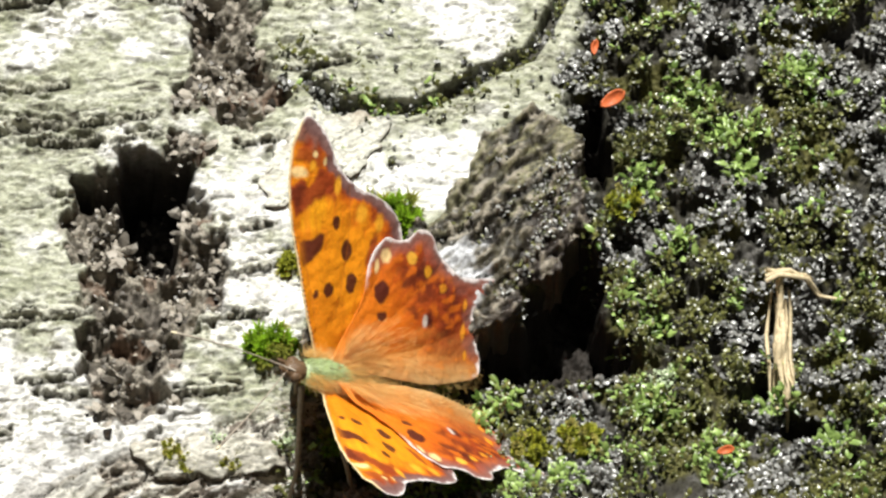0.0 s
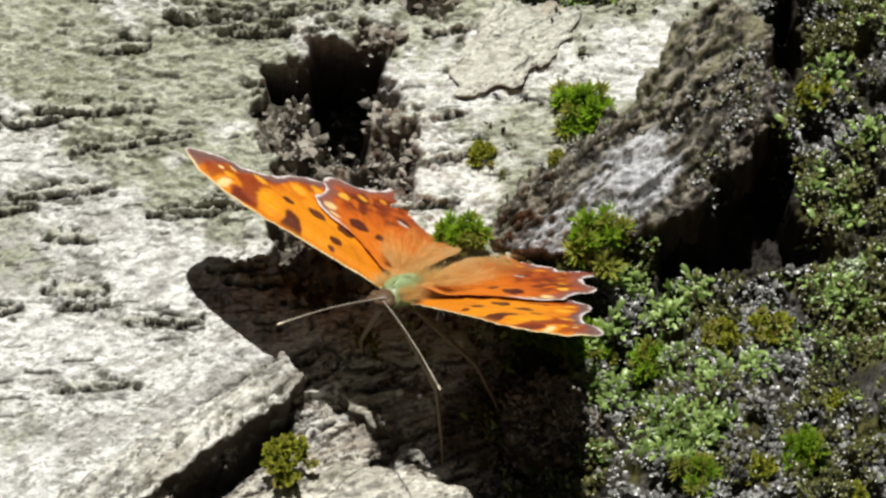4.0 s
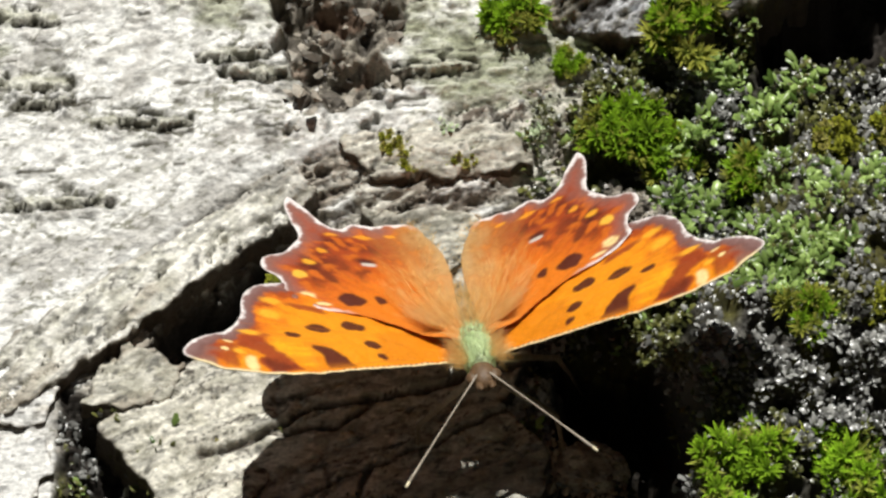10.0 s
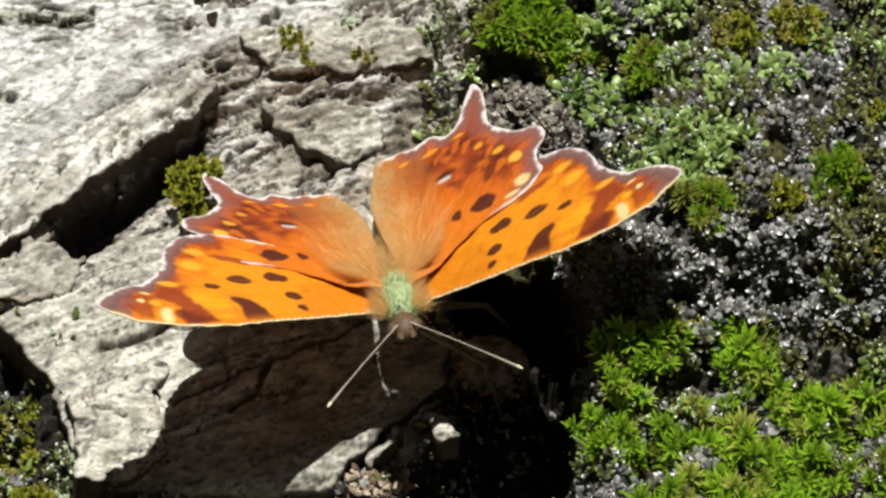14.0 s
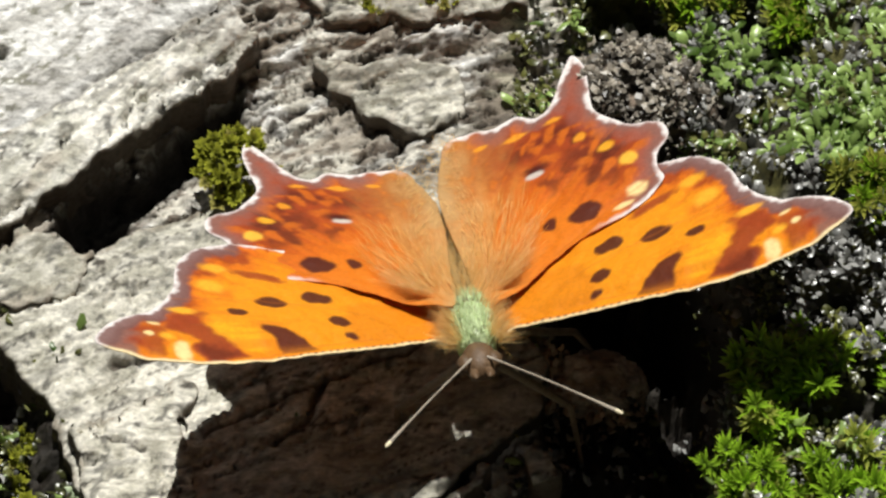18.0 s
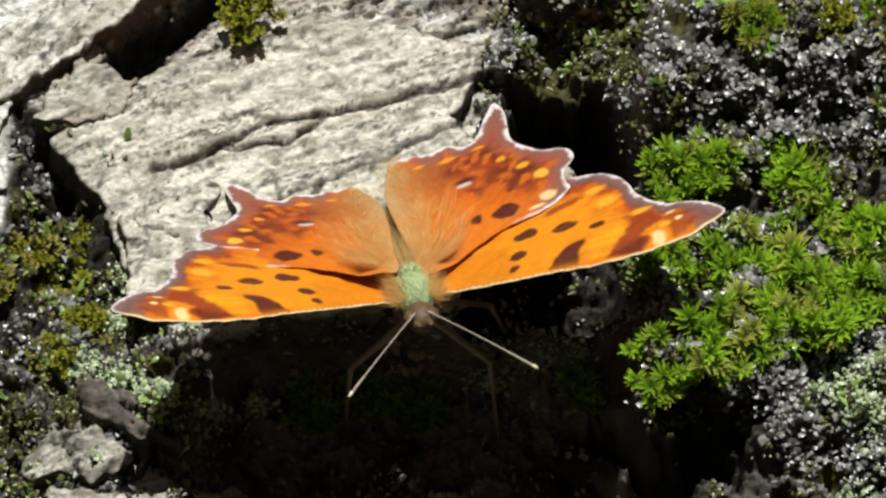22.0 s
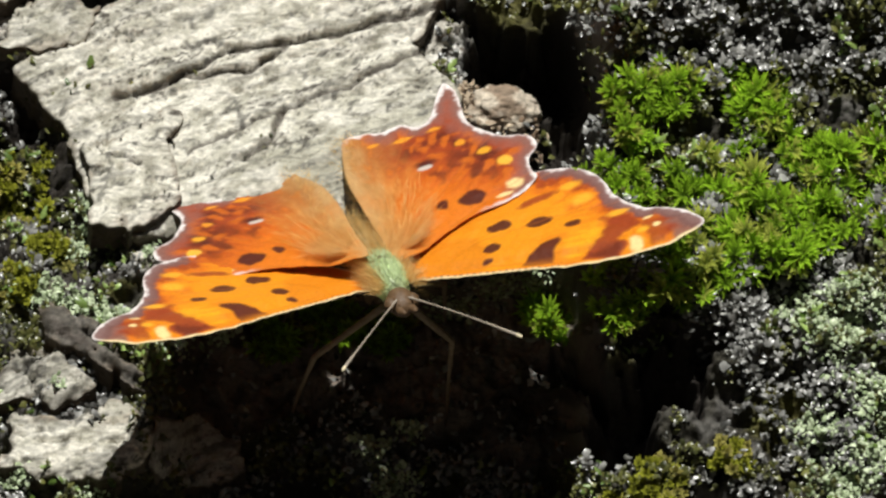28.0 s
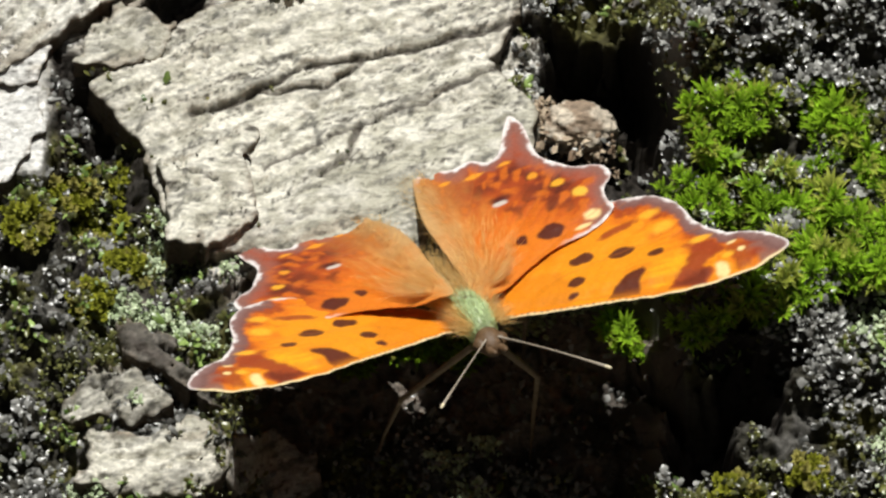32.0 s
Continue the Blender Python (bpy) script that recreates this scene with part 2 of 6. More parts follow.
def swell(x, s):
    """Large form of the trunk in mm: its roundness, a mossy bank beside a furrow, and a lower bank across it."""
    rise = np.interp(s, [-60, -40, -32, -28, -24, -20, -16.5, -13, -9, -3, 2, 8], [9, 10.5, 11.5, 10.5, 8.5, 8.5, 9.0, 10.0, 12, 12, 10, 5])
    away = np.interp(s, [-9, -3, 3, 12], [0, 3.5, 6, 6.5])
    bank = rise * step01(x - away + 1.6 * fbm(np.asarray(s) * 0.25, np.asarray(s) * 0.0, 7, 3), 12.4, 15.6) * step01(-np.asarray(s), -12, -3)
    left = 4.5 * step01(-np.asarray(x, float) + 0.8 * fbm(np.asarray(s) * 0.3, np.asarray(s) * 0.0, 8, 3), 17.5, 21) * step01(-np.asarray(s), 24, 33)
    bowl = 9.0 * step01(-np.asarray(s), 29, 36) * step01(np.asarray(x, float), -19.5, -15.5) * (1 - step01(np.asarray(x, float), 11, 13.5))
    xs, ss = np.asarray(x, float), np.asarray(s, float)
    dip = 4.0 * step01(-ss, -11, 1) * (1 - step01(-ss, 17, 27)) * step01(xs, -26, -17) * (1 - step01(xs, 11, 14))
    dip = dip + 3.0 * step01(-ss, -24, -16) * (1 - step01(-ss, -4, 4)) * step01(xs, 1, 6) * (1 - step01(xs, 18, 22))
    return -(x - 4) ** 2 / (2 * R_TRUNK) + bank + left - bowl - dip


# ---- bark: outlines of its hollows, in mm across and up the slope ----
HOLE = [(-17.5, 37.0), (-13.4, 37.2), (-12.4, 39.2), (-8.1, 39.6), (-6.8, 38.6), (-6.8, 36.5), (-7.6, 32.0), (-8.4, 28.2), (-10, 28.2), (-12.4, 31.5), (-13.5, 35.2), (-16.7, 35.4)]
CRUMB = [(-17.6, 37.5), (-6.6, 40.2), (-3.9, 31.4), (-4.4, 25.5), (-6.5, 21.9), (-8.5, 12), (-17.2, 8), (-17.6, 25.5)]
STRIP = [(-6, 62), (-1.5, 62), (1.9, 46.4), (-0.8, 42.8), (-6.5, 44.6)]
VOID_UP = [(19.5, 21), (24.9, 22.5), (30.3, 31), (33.5, 26.5), (34.2, 17), (30.2, 15.4), (20.5, 15)]
VOID_SIDE = [(30.7, 46), (33.8, 46), (34.4, 38), (33.2, 34), (31.6, 38)]
VOID_LOW = [(2.6, -9.5), (12, -10), (14.8, -17.5), (9.8, -19), (4.7, -16)]
RIDGE_CRACK = [(-27.1, -9.6), (-25, -6.2), (-18.6, -1), (-14.9, 1.1), (-14.9, -2), (-16.8, -3.9), (-21.1, -7.2), (-24.1, -10.8)]
LEFT_GAP = [(-33.2, -11.5), (-28.5, -15), (-26.5, -19), (-25, -22), (-23.5, -27), (-21, -31), (-24, -33), (-31, -30), (-34.5, -25), (-32.6, -20)]
MOSS_GAP = [(16.2, -37), (21.8, -36), (25, -39.4), (21.8, -42.2), (17.5, -41.3)]
DEEP_LOW = [(-20, -31), (-4, -31), (14, -30), (16, -46), (8, -50), (-4, -44), (-17, -48)]
# the next two are added, dug and blackened where shade lies
DEEP_RIGHT = [(12, -37), (15.5, -38.3), (17.5, -38.5), (20.5, -40), (19.8, -44), (19.3, -47), (17.5, -47), (12, -47.5)]
DEEP_MID = [(3.6, -20.5), (13.2, -19.5), (13.6, -30), (1.5, -31), (0.6, -28), (4.4, -24)]
STRAW_GAP = [(54.4, 11.3), (53.1, 12.9), (50.5, 12.9), (49.2, 11.3), (50.5, 9.7), (53.1, 9.7)]
STRAW_GAP_B = [(49.3, 14.9), (48.3, 16.3), (46.3, 16.3), (45.3, 14.9), (46.3, 13.5), (48.3, 13.5)]
CURVE_CRACK = [(4.6, 47.6), (7.8, 44.9), (15.4, 44.6), (20.2, 47.6), (26.2, 50.6), (29.4, 57)]

PORES = [(-32.0, 45.8), (-30.9, 39.5), (-33.5, 32.9), (-16.8, 41.0), (-35.5, 13.9), (-27.4, 10.4), (-20.0, 16.3), (-3.9, 32.0), (0.4, 41.6)]

STEP = 0.16
gx = np.arange(-50, 66.01, STEP)
gs = np.arange(-62, 62.01, STEP)
GX, GS = np.meshgrid(gx, gs)


def knobs(x, s):
    """Bumps and hollows of the crust."""
    return fbm(x * 0.55, s * 0.55, 55, 4)


def crumbled(x, s):
    """Where the skin has gone and rotten bark crumbles."""
    ragged = fbm(x * 0.22, s * 0.22, 17, 4) * 9 + fbm(x * 1.0, s * 1.0, 18, 3) * 3
    return np.maximum(step01(inside(x, s, CRUMB) + ragged, -0.5, 0.7), step01(inside(x, s, STRIP) + ragged * 0.6, -0.5, 0.6))


def bark_field(X, S):
    """Height in mm and colour of the bark at X across and S up the slope."""
    wob = fbm(X * 0.25, S * 0.25, 11) * 5 + fbm(X * 0.9, S * 0.9, 15) * 1.6
    # where the white skin ends and the dark crust begins
    edge = np.interp(S, [-62, -40, -33, -26, -18, -8, 4, 14, 20, 32, 40, 48, 62],
                     [-60, -40, -24, 2, 5, 4, 5, 7, 8, 20, 29, 29, 34])
    dark = step01(X + wob * 0.6 - edge, -0.8, 1.2)
    flat = step01(-33.2 - X + wob * 0.4, -0.6, 0.6) * step01(S + 23 + wob * 0.4, -0.6, 0.6)
    dark = np.maximum(dark, step01(-27.5 - X + wob * 0.7, -0.8, 1.2) * step01(-S + wob * 0.5, 15, 19) * (1 - flat))
    rough = crumbled(X, S)
    # flaky grey-brown middle ground below the white plate
    tan_edge = np.interp(X, [-50, -38, -30, -24, -16, -8, 0, 8], [-18, -11, -4, 1, 7, 9, 13, 15])
    tan = step01(tan_edge - S + wob * 0.5, -0.8, 1.0) * (1 - dark) * (1 - flat)
    h = swell(X, S)
    # thin skin with level striae
    stria = fbm(X * 0.16 + S * 0.05, S * 1.4, 21, 4)
    fine = fbm(X * 1.6, S * 2.6, 31, 4)
    white = (1 - dark) * (1 - tan) * (1 - rough)
    h = h + stria * 0.10 + fine * 0.055 + white * (0.9 * fbm(X * 0.22 + S * 0.1, S * 0.34, 65, 4) + 0.25 * fbm(X * 0.9, S * 1.3, 64, 4))
    # above, the skin is crinkled into short level wrinkles
    chalk = step01(-S - 0.55 * X, -16, 2)
    crinkle = grain(X * 0.75 + 0.3 * S, S * 1.75, 62, 4) + 0.5 * grain(X * 1.7, S * 3.0, 60, 3)
    h = h + white * (1 - 0.75 * chalk) * 1.0 * crinkle
    # in the flaky ground the grain climbs to one side
    u, v = X * 0.93 + S * 0.36, -X * 0.36 + S * 0.93
    crumbly = tan * step01(fbm(X * 0.12, S * 0.2, 40, 3), -0.05, 0.12)
    h = h + tan * (fbm(u * 0.16, v * 0.6, 41, 4) * 2.4 + fbm(u * 0.7, v * 1.8, 43, 4) * 0.9 - 0.5) + crumbly * fbm(X * 1.4, S * 1.6, 44, 3) * 1.3
    crack = tan * (1 - step01(np.abs(fbm(u * 0.11, v * 0.55, 45, 4)), 0.005, 0.028))
    crack = np.maximum(crack, tan * 0.9 * (1 - step01(np.abs(fbm(u * 0.5, v * 1.7, 47, 3)), 0.005, 0.04)))
    h = h - crack * 0.7
    h = h + dark * (fbm(X * 0.22, S * 0.22, 51, 4) * 4.4 + knobs(X, S) * 6.5 - 0.9)
    h = h + rough * (fbm(X * 0.35, S * 0.35, 61, 5) * 7.5 + fbm(X * 1.0, S * 1.0, 63, 4) * 3.6 - 1.8)
    # smooth grey-green skin, chalk white low on one side, with soft mottling and few dark specks
    col = np.zeros(X.shape + (3,)) + np.array((0.44, 0.45, 0.34))
    col = mix3(col, (0.30, 0.315, 0.21), 0.75 * step01(grain(X * 0.3, S * 0.5, 73, 4), 0.0, 0.14))
    col = mix3(col, (0.52, 0.52, 0.44), 0.75 * step01(grain(X * 0.9, S * 1.7, 72, 4), 0.0, 0.14))
    col = mix3(col, (0.25, 0.255, 0.18), 0.65 * step01(grain(X * 1.3, S * 2.1, 69, 4), 0.03, 0.15))
    col = mix3(col, (0.85, 0.84, 0.81), 0.95 * step01(fbm(X * 0.10 + 3, S * 0.13, 71, 4) * 0.8 + fbm(X * 0.8, S * 1.2, 70, 3) * 0.16 + 0.24 * chalk - 0.05 + 0.02 * step01(X, 2, 8), -0.03, 0.10))
    col = mix3(col, (0.64, 0.64, 0.53), 0.7 * (1 - chalk) * step01(crinkle, 0.10, 0.24))
    col = mix3(col, (0.21, 0.215, 0.14), 0.45 * (1 - chalk) * step01(-crinkle, 0.12, 0.26))
    us, vs = X * 0.85 + S * 0.53, -X * 0.53 + S * 0.85
    col = mix3(col, (0.50, 0.48, 0.445), 0.75 * chalk * step01(grain(us * 0.28, vs * 0.75, 68, 5), 0.01, 0.13))
    col = mix3(col, (0.36, 0.345, 0.31), 0.7 * chalk * step01(grain(us * 0.7, vs * 1.5, 67, 4), 0.06, 0.16))
    col = mix3(col, (0.20, 0.19, 0.16), 0.7 * chalk * (1 - step01(np.abs(fbm(us * 0.10, vs * 0.34, 66, 4)), 0.003, 0.012)))
    col = mix3(col, (0.15, 0.145, 0.09), 0.75 * step01(fbm(X * 1.5, S * 3.2, 74, 3) + 0.35 * fbm(X * 0.15, S * 0.2, 76, 3) - 0.05 * chalk, 0.17, 0.22))
    col = mix3(col, (0.66, 0.63, 0.55), tan * step01(fbm(u * 0.4, v * 1.0, 75, 5), -0.16, 0.04))
    col = mix3(col, (0.36, 0.31, 0.25), tan * 0.8 * step01(fbm(u * 0.25, v * 0.7, 78, 4), 0.05, 0.16))
    col = mix3(col, (0.13, 0.10, 0.075), tan * 0.9 * step01(fbm(u * 1.0, v * 2.6, 77, 4), 0.09, 0.15))
    brown = step01(4.0 - np.hypot(X - 2.8, (S - 0.6) / 1.25) + wob * 0.6, -0.5, 1.2) * (1 - dark)
    col = mix3(col, (0.17, 0.135, 0.10), brown * 0.9)
    col = mix3(col, (0.36, 0.33, 0.25), brown * step01(fbm(u * 0.35, (v + 0.4 * u) * 1.5, 86, 4), 0.02, 0.12))
    col = mix3(col, (0.045, 0.035, 0.028), crack * 0.9)
    col = mix3(col, (0.085, 0.070, 0.052), rough * 0.95)
    col = mix3(col, (0.33, 0.30, 0.245), rough * step01(fbm(X * 0.8, S * 0.8, 79, 5), -0.02, 0.07))
    col = mix3(col, (0.17, 0.10, 0.065), rough * 0.6 * step01(fbm(X * 0.4, S * 0.4, 80, 4), 0.12, 0.18))
    col = mix3(col, (0.035, 0.032, 0.022), dark)
    col = mix3(col, (0.10, 0.095, 0.085), dark * step01(fbm(X * 0.3, S * 0.3, 81, 5), 0.03, 0.15))
    col = mix3(col, (0.085, 0.08, 0.02), dark * step01(fbm(X * 0.25 + 9, S * 0.25, 83, 4), 0.02, 0.14))
    # hollows: the shade inside them is painted in as near-black
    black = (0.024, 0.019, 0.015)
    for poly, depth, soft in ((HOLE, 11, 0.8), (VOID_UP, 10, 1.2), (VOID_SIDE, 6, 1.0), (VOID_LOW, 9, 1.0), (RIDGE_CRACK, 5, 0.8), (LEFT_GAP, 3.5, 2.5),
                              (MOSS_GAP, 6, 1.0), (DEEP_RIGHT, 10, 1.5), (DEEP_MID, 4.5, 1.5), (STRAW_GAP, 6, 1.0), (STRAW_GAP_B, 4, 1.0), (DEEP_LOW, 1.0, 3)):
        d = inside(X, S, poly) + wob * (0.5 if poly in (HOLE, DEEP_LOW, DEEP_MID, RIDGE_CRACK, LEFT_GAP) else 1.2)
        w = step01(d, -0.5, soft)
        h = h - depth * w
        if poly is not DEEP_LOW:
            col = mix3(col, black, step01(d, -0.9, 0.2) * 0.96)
        else:
            col = mix3(col, (0.26, 0.215, 0.18), w * 0.9)
            col = mix3(col, (0.075, 0.063, 0.052), w * step01(fbm(X * 0.3, S * 0.3, 84, 4), 0.02, 0.12))
    for line, depth, width in ((CURVE_CRACK, 2.2, 1.0),):
        w = 1 - step01(along(X + wob * 0.2, S + wob * 0.25, line), width * 0.3, width)
        h = h - depth * w
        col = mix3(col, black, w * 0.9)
    # lens-shaped pores, long and level, each with a broken dark outline; many small ones between
    rng = np.random.default_rng(5)
    wig = fbm(X * 0.8, S * 0.8, 91, 4)
    gate = fbm(X * 0.9, S * 0.5, 93, 3)
    for k in range(330):
        big = k < 46
        cx, cs = rng.uniform(-50, 22), rng.uniform(0, 60)
        if k < len(PORES):
            cx, cs = PORES[k]
        ln, th = (rng.uniform(2.5, 6.5), rng.uniform(0.32, 0.7)) if big else (rng.uniform(0.4, 1.6), rng.uniform(0.09, 0.2))
        tilt, depth = rng.normal(0.06, 0.05), rng.uniform(0.6, 1.0)
        i0, i1 = np.searchsorted(X[0], [cx - ln - 1, cx + ln + 1])
        j0, j1 = np.searchsorted(S[:, 0], [cs - 3, cs + 3])
        if i1 - i0 < 3 or j1 - j0 < 3:
            continue
        sl = (slice(j0, j1), slice(i0, i1))
        u = (X[sl] - cx) / ln
        v = S[sl] - cs - tilt * (X[sl] - cx) + wig[sl] * 0.55
        end = np.clip(1 - u * u, 0, 1)
        lens = th * np.sqrt(end)
        on = white[sl] * (end > 0) * step01(end, 0.0, 0.15)
        if big:
            v = v + 1.3 * crinkle[sl]
            torn = on * np.exp(-(v / (th + 1.0)) ** 2)
            h[sl] += torn * 1.8 * crinkle[sl]
            col[sl] = mix3(col[sl], (0.17, 0.165, 0.12), torn * 0.85 * step01(-crinkle[sl], 0.02, 0.16))
            ring = np.exp(-((np.abs(v) - lens) / (0.14 + 0.08 * (v < 0))) ** 2) * on * step01(gate[sl] + 0.12 * (v < 0), -0.06, 0.03)
            h[sl] += on * 0.28 * np.exp(-(v / (th + 0.05)) ** 2) - ring * 0.75
            col[sl] = mix3(col[sl], (0.62, 0.61, 0.50), on * 0.6 * (1 - step01(np.abs(v) - lens, -0.2, 0.05)))
        else:
            ring = np.exp(-(v / th) ** 2) * on * 0.9
            h[sl] -= ring * 0.15
        col[sl] = mix3(col[sl], (0.045, 0.038, 0.022), np.clip(ring * 1.5 * depth, 0, 0.95))
    return h, col


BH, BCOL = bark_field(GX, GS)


def bark_h(x, s):
    """Height of the bark in mm at one place of the view frame."""
    i, j = (x - gx[0]) / STEP, (s - gs[0]) / STEP
    i, j = np.clip(i, 0, len(gx) - 1.001), np.clip(j, 0, len(gs) - 1.001)
    a, b = np.floor(i).astype(int), np.floor(j).astype(int)
    u, v = i - a, j - b
    return (BH[b, a] * (1 - u) + BH[b, a + 1] * u) * (1 - v) + (BH[b + 1, a] * (1 - u) + BH[b + 1, a + 1] * u) * v


def slope_s(x, s):
    """Place up the slope that shows at s once the roundness of the trunk is taken off."""
    return s - swell(x, s) * TB


def grid_faces(ny, nx):
    i = np.arange((ny - 1) * nx).reshape(ny - 1, nx)[:, :-1].ravel()
    return np.stack([i, i + 1, i + nx + 1, i + nx], 1)


# ---- the ground and the trunk ----
def build_setting():
    n = 40
    ax = np.linspace(-1, 1, n)
    ax = np.sign(ax) * np.abs(ax) ** 3 * 400
    X, Y = np.meshgrid(ax, ax)
    Z = fbm(X * 1.5, Y * 1.5, 3) * 0.06 * np.clip(np.hypot(X, Y) / 2, 0.2, 1)
    me = mesh_from("ground", np.stack([X, Y, Z], -1).reshape(-1, 3), grid_faces(n, n), [EARTH])
    tagged(new("ground", me), "brown forest floor of earth and leaf litter", "ground", kind="structure")


def build_trunk():
    trunk = new("birch_trunk")
    trunk.matrix_world = TRUNK
    tagged(trunk, "leaning birch trunk with white bark, cracks, moss and crust", "tree trunk")
    # inner body of the trunk, a little below the skin
    na, nl = 96, 40
    ang = np.linspace(0, 2 * math.pi, na, endpoint=False)
    ss = np.linspace(-0.60, 1.6, nl)
    A, L = np.meshgrid(ang, ss)
    r = (R_TRUNK - 22) * MM * (1 + 0.03 * fbm(A * 3, L * 12, 9))
    x, z = 4 * MM + r * np.sin(A), -R_TRUNK * MM + r * np.cos(A)
    v = np.stack([x, L, z], -1).reshape(-1, 3)
    f = [(j * na + i, j * na + (i + 1) % na, (j + 1) * na + (i + 1) % na, (j + 1) * na + i) for j in range(nl - 1) for i in range(na)]
    w = fbm(A * 4, L * 60, 13)
    tone = mix3(np.zeros(A.shape + (3,)) + np.array((0.55, 0.53, 0.47)), (0.10, 0.085, 0.07), step01(w, 0.02, 0.15))
    part("stem", mesh_from("stem", v, f, [BARK], tone.reshape(-1, 3)), trunk)
    k = 12
    rr = np.linspace(0.0, 1.0, k) * (R_TRUNK - 21) * MM
    A, Q = np.meshgrid(np.append(ang, ang[0]), rr)
    v = np.stack([4 * MM + Q * np.sin(A), np.full(A.shape, ss[-1]) + 0.006 * fbm(A * 2, Q * 40, 19), -R_TRUNK * MM + Q * np.cos(A)], -1).reshape(-1, 3)
    wood = mix3(np.zeros(A.shape + (3,)) + np.array((0.42, 0.33, 0.21)), (0.28, 0.20, 0.12), step01(np.sin(Q * 1500), 0, 1))
    part("broken_top", mesh_from("broken_top", v, grid_faces(k, na + 1), [PLATE], wood.reshape(-1, 3)), trunk)
    # the filmed bark, with a skirt that closes it to the stem
    S2 = GS - swell(GX, GS) * TB
    Hh = BH.copy()
    rim = np.minimum(np.minimum(GX - gx[0], gx[-1] - GX), np.minimum(GS - gs[0], gs[-1] - GS))
    Hh -= 26 * (1 - step01(rim, 0, 1.5))
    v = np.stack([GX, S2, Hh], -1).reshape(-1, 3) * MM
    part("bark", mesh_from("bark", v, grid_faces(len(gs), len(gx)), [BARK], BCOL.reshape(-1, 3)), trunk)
    return trunk


def patch(poly, step, hfun, cfun, drop, jag=0.5, seed=1):
    """A raised plate over an outline: top sheet that follows hfun, closed by a wall that drops at its rim."""
    xs = [p[0] for p in poly]
    ys = [p[1] for p in poly]
    ax, ay = np.arange(min(xs) - 1.5, max(xs) + 1.5, step), np.arange(min(ys) - 1.5, max(ys) + 1.5, step)
    X, Y = np.meshgrid(ax, ay)
    d = inside(X, Y, poly) + (fbm(X * 0.6, Y * 0.6, seed, 4) * 2.6 + fbm(X * 2.5, Y * 2.5, seed + 3, 3) * 0.9) * jag
    keep = d > 0
    # one piece only
    ny, nx = keep.shape
    seen, best = np.zeros(keep.shape, bool), []
    for j0, i0 in zip(*np.nonzero(keep)):
        if seen[j0, i0]:
            continue
        stack, piece = [(j0, i0)], []
        seen[j0, i0] = True
        while stack:
            j, i = stack.pop()
            piece.append((j, i))
            for jj, ii in ((j + 1, i), (j - 1, i), (j, i + 1), (j, i - 1)):
                if 0 <= jj < ny and 0 <= ii < nx and keep[jj, ii] and not seen[jj, ii]:
                    seen[jj, ii] = True
                    stack.append((jj, ii))
        if len(piece) > len(best):
            best = piece
    keep[:] = False
    keep[tuple(np.array(best).T)] = True
    # drop points with no full cell round them
    q = grid_faces(*X.shape)
    q = q[keep.ravel()[q].all(1)]
    used = np.unique(q)
    remap = np.full(X.size, -1)
    remap[used] = np.arange(len(used))
    q = remap[q]
    X, Y, d = X.ravel()[used], Y.ravel()[used], d.ravel()[used]
    e = np.concatenate([q[:, [0, 1]], q[:, [1, 2]], q[:, [2, 3]], q[:, [3, 0]]])
    key = np.sort(e, 1)
    _, inv, cnt = np.unique(key[:, 0] * (len(used) + 1) + key[:, 1], return_inverse=True, return_counts=True)
    rim = e[cnt[inv] == 1]
    b = np.unique(rim)
    # the rim is eased so that it runs on without steps
    for turn in range(3):
        sx, sy, cn = np.zeros(len(used)), np.zeros(len(used)), np.zeros(len(used))
        for a0, a1 in ((0, 1), (1, 0)):
            np.add.at(sx, rim[:, a0], X[rim[:, a1]])
            np.add.at(sy, rim[:, a0], Y[rim[:, a1]])
            np.add.at(cn, rim[:, a0], 1)
        X[b], Y[b] = 0.4 * X[b] + 0.6 * sx[b] / cn[b], 0.4 * Y[b] + 0.6 * sy[b] / cn[b]
    H = hfun(X, Y, d)
    tone = cfun(X, Y, d)
    rows, wall, above = [np.stack([X, Y, H], 1)], [], np.arange(len(used))
    for k, share in enumerate((0.12, 0.3, 0.6, 1.0)):
        ledge = 0.35 * fbm(X[b] * 0.4 + 9 * k, Y[b] * 0.4, seed + 50 + k, 3) + 0.12 * k
        gx_, gy_ = fbm(X[b] * 0.9, Y[b] * 0.9, seed + 60 + k, 3) * 0.7, fbm(X[b] * 0.9 + 40, Y[b] * 0.9, seed + 60 + k, 3) * 0.7
        rows.append(np.stack([X[b] + gx_ * share, Y[b] + gy_ * share - ledge * share, H[b] - drop * share], 1))
        below = np.full(len(used), -1)
        below[b] = len(used) + k * len(b) + np.arange(len(b))
        wall.append(np.stack([above[rim[:, 0]], below[rim[:, 0]], below[rim[:, 1]], above[rim[:, 1]]], 1))
        above = below
    wall = np.concatenate(wall)
    v = np.concatenate(rows)
    v[:, 1] -= swell(v[:, 0], v[:, 1]) * TB
    # walls take one dark brown all round
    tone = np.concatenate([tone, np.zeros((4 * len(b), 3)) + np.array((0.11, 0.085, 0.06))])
    return v * MM, np.concatenate([q, wall]), tone


# ---- bark plates and flakes ----
PALE, GREY, WARM, DEEP = np.array((0.635, 0.61, 0.53)), np.array((0.27, 0.26, 0.235)), np.array((0.42, 0.37, 0.29)), np.array((0.07, 0.055, 0.045))


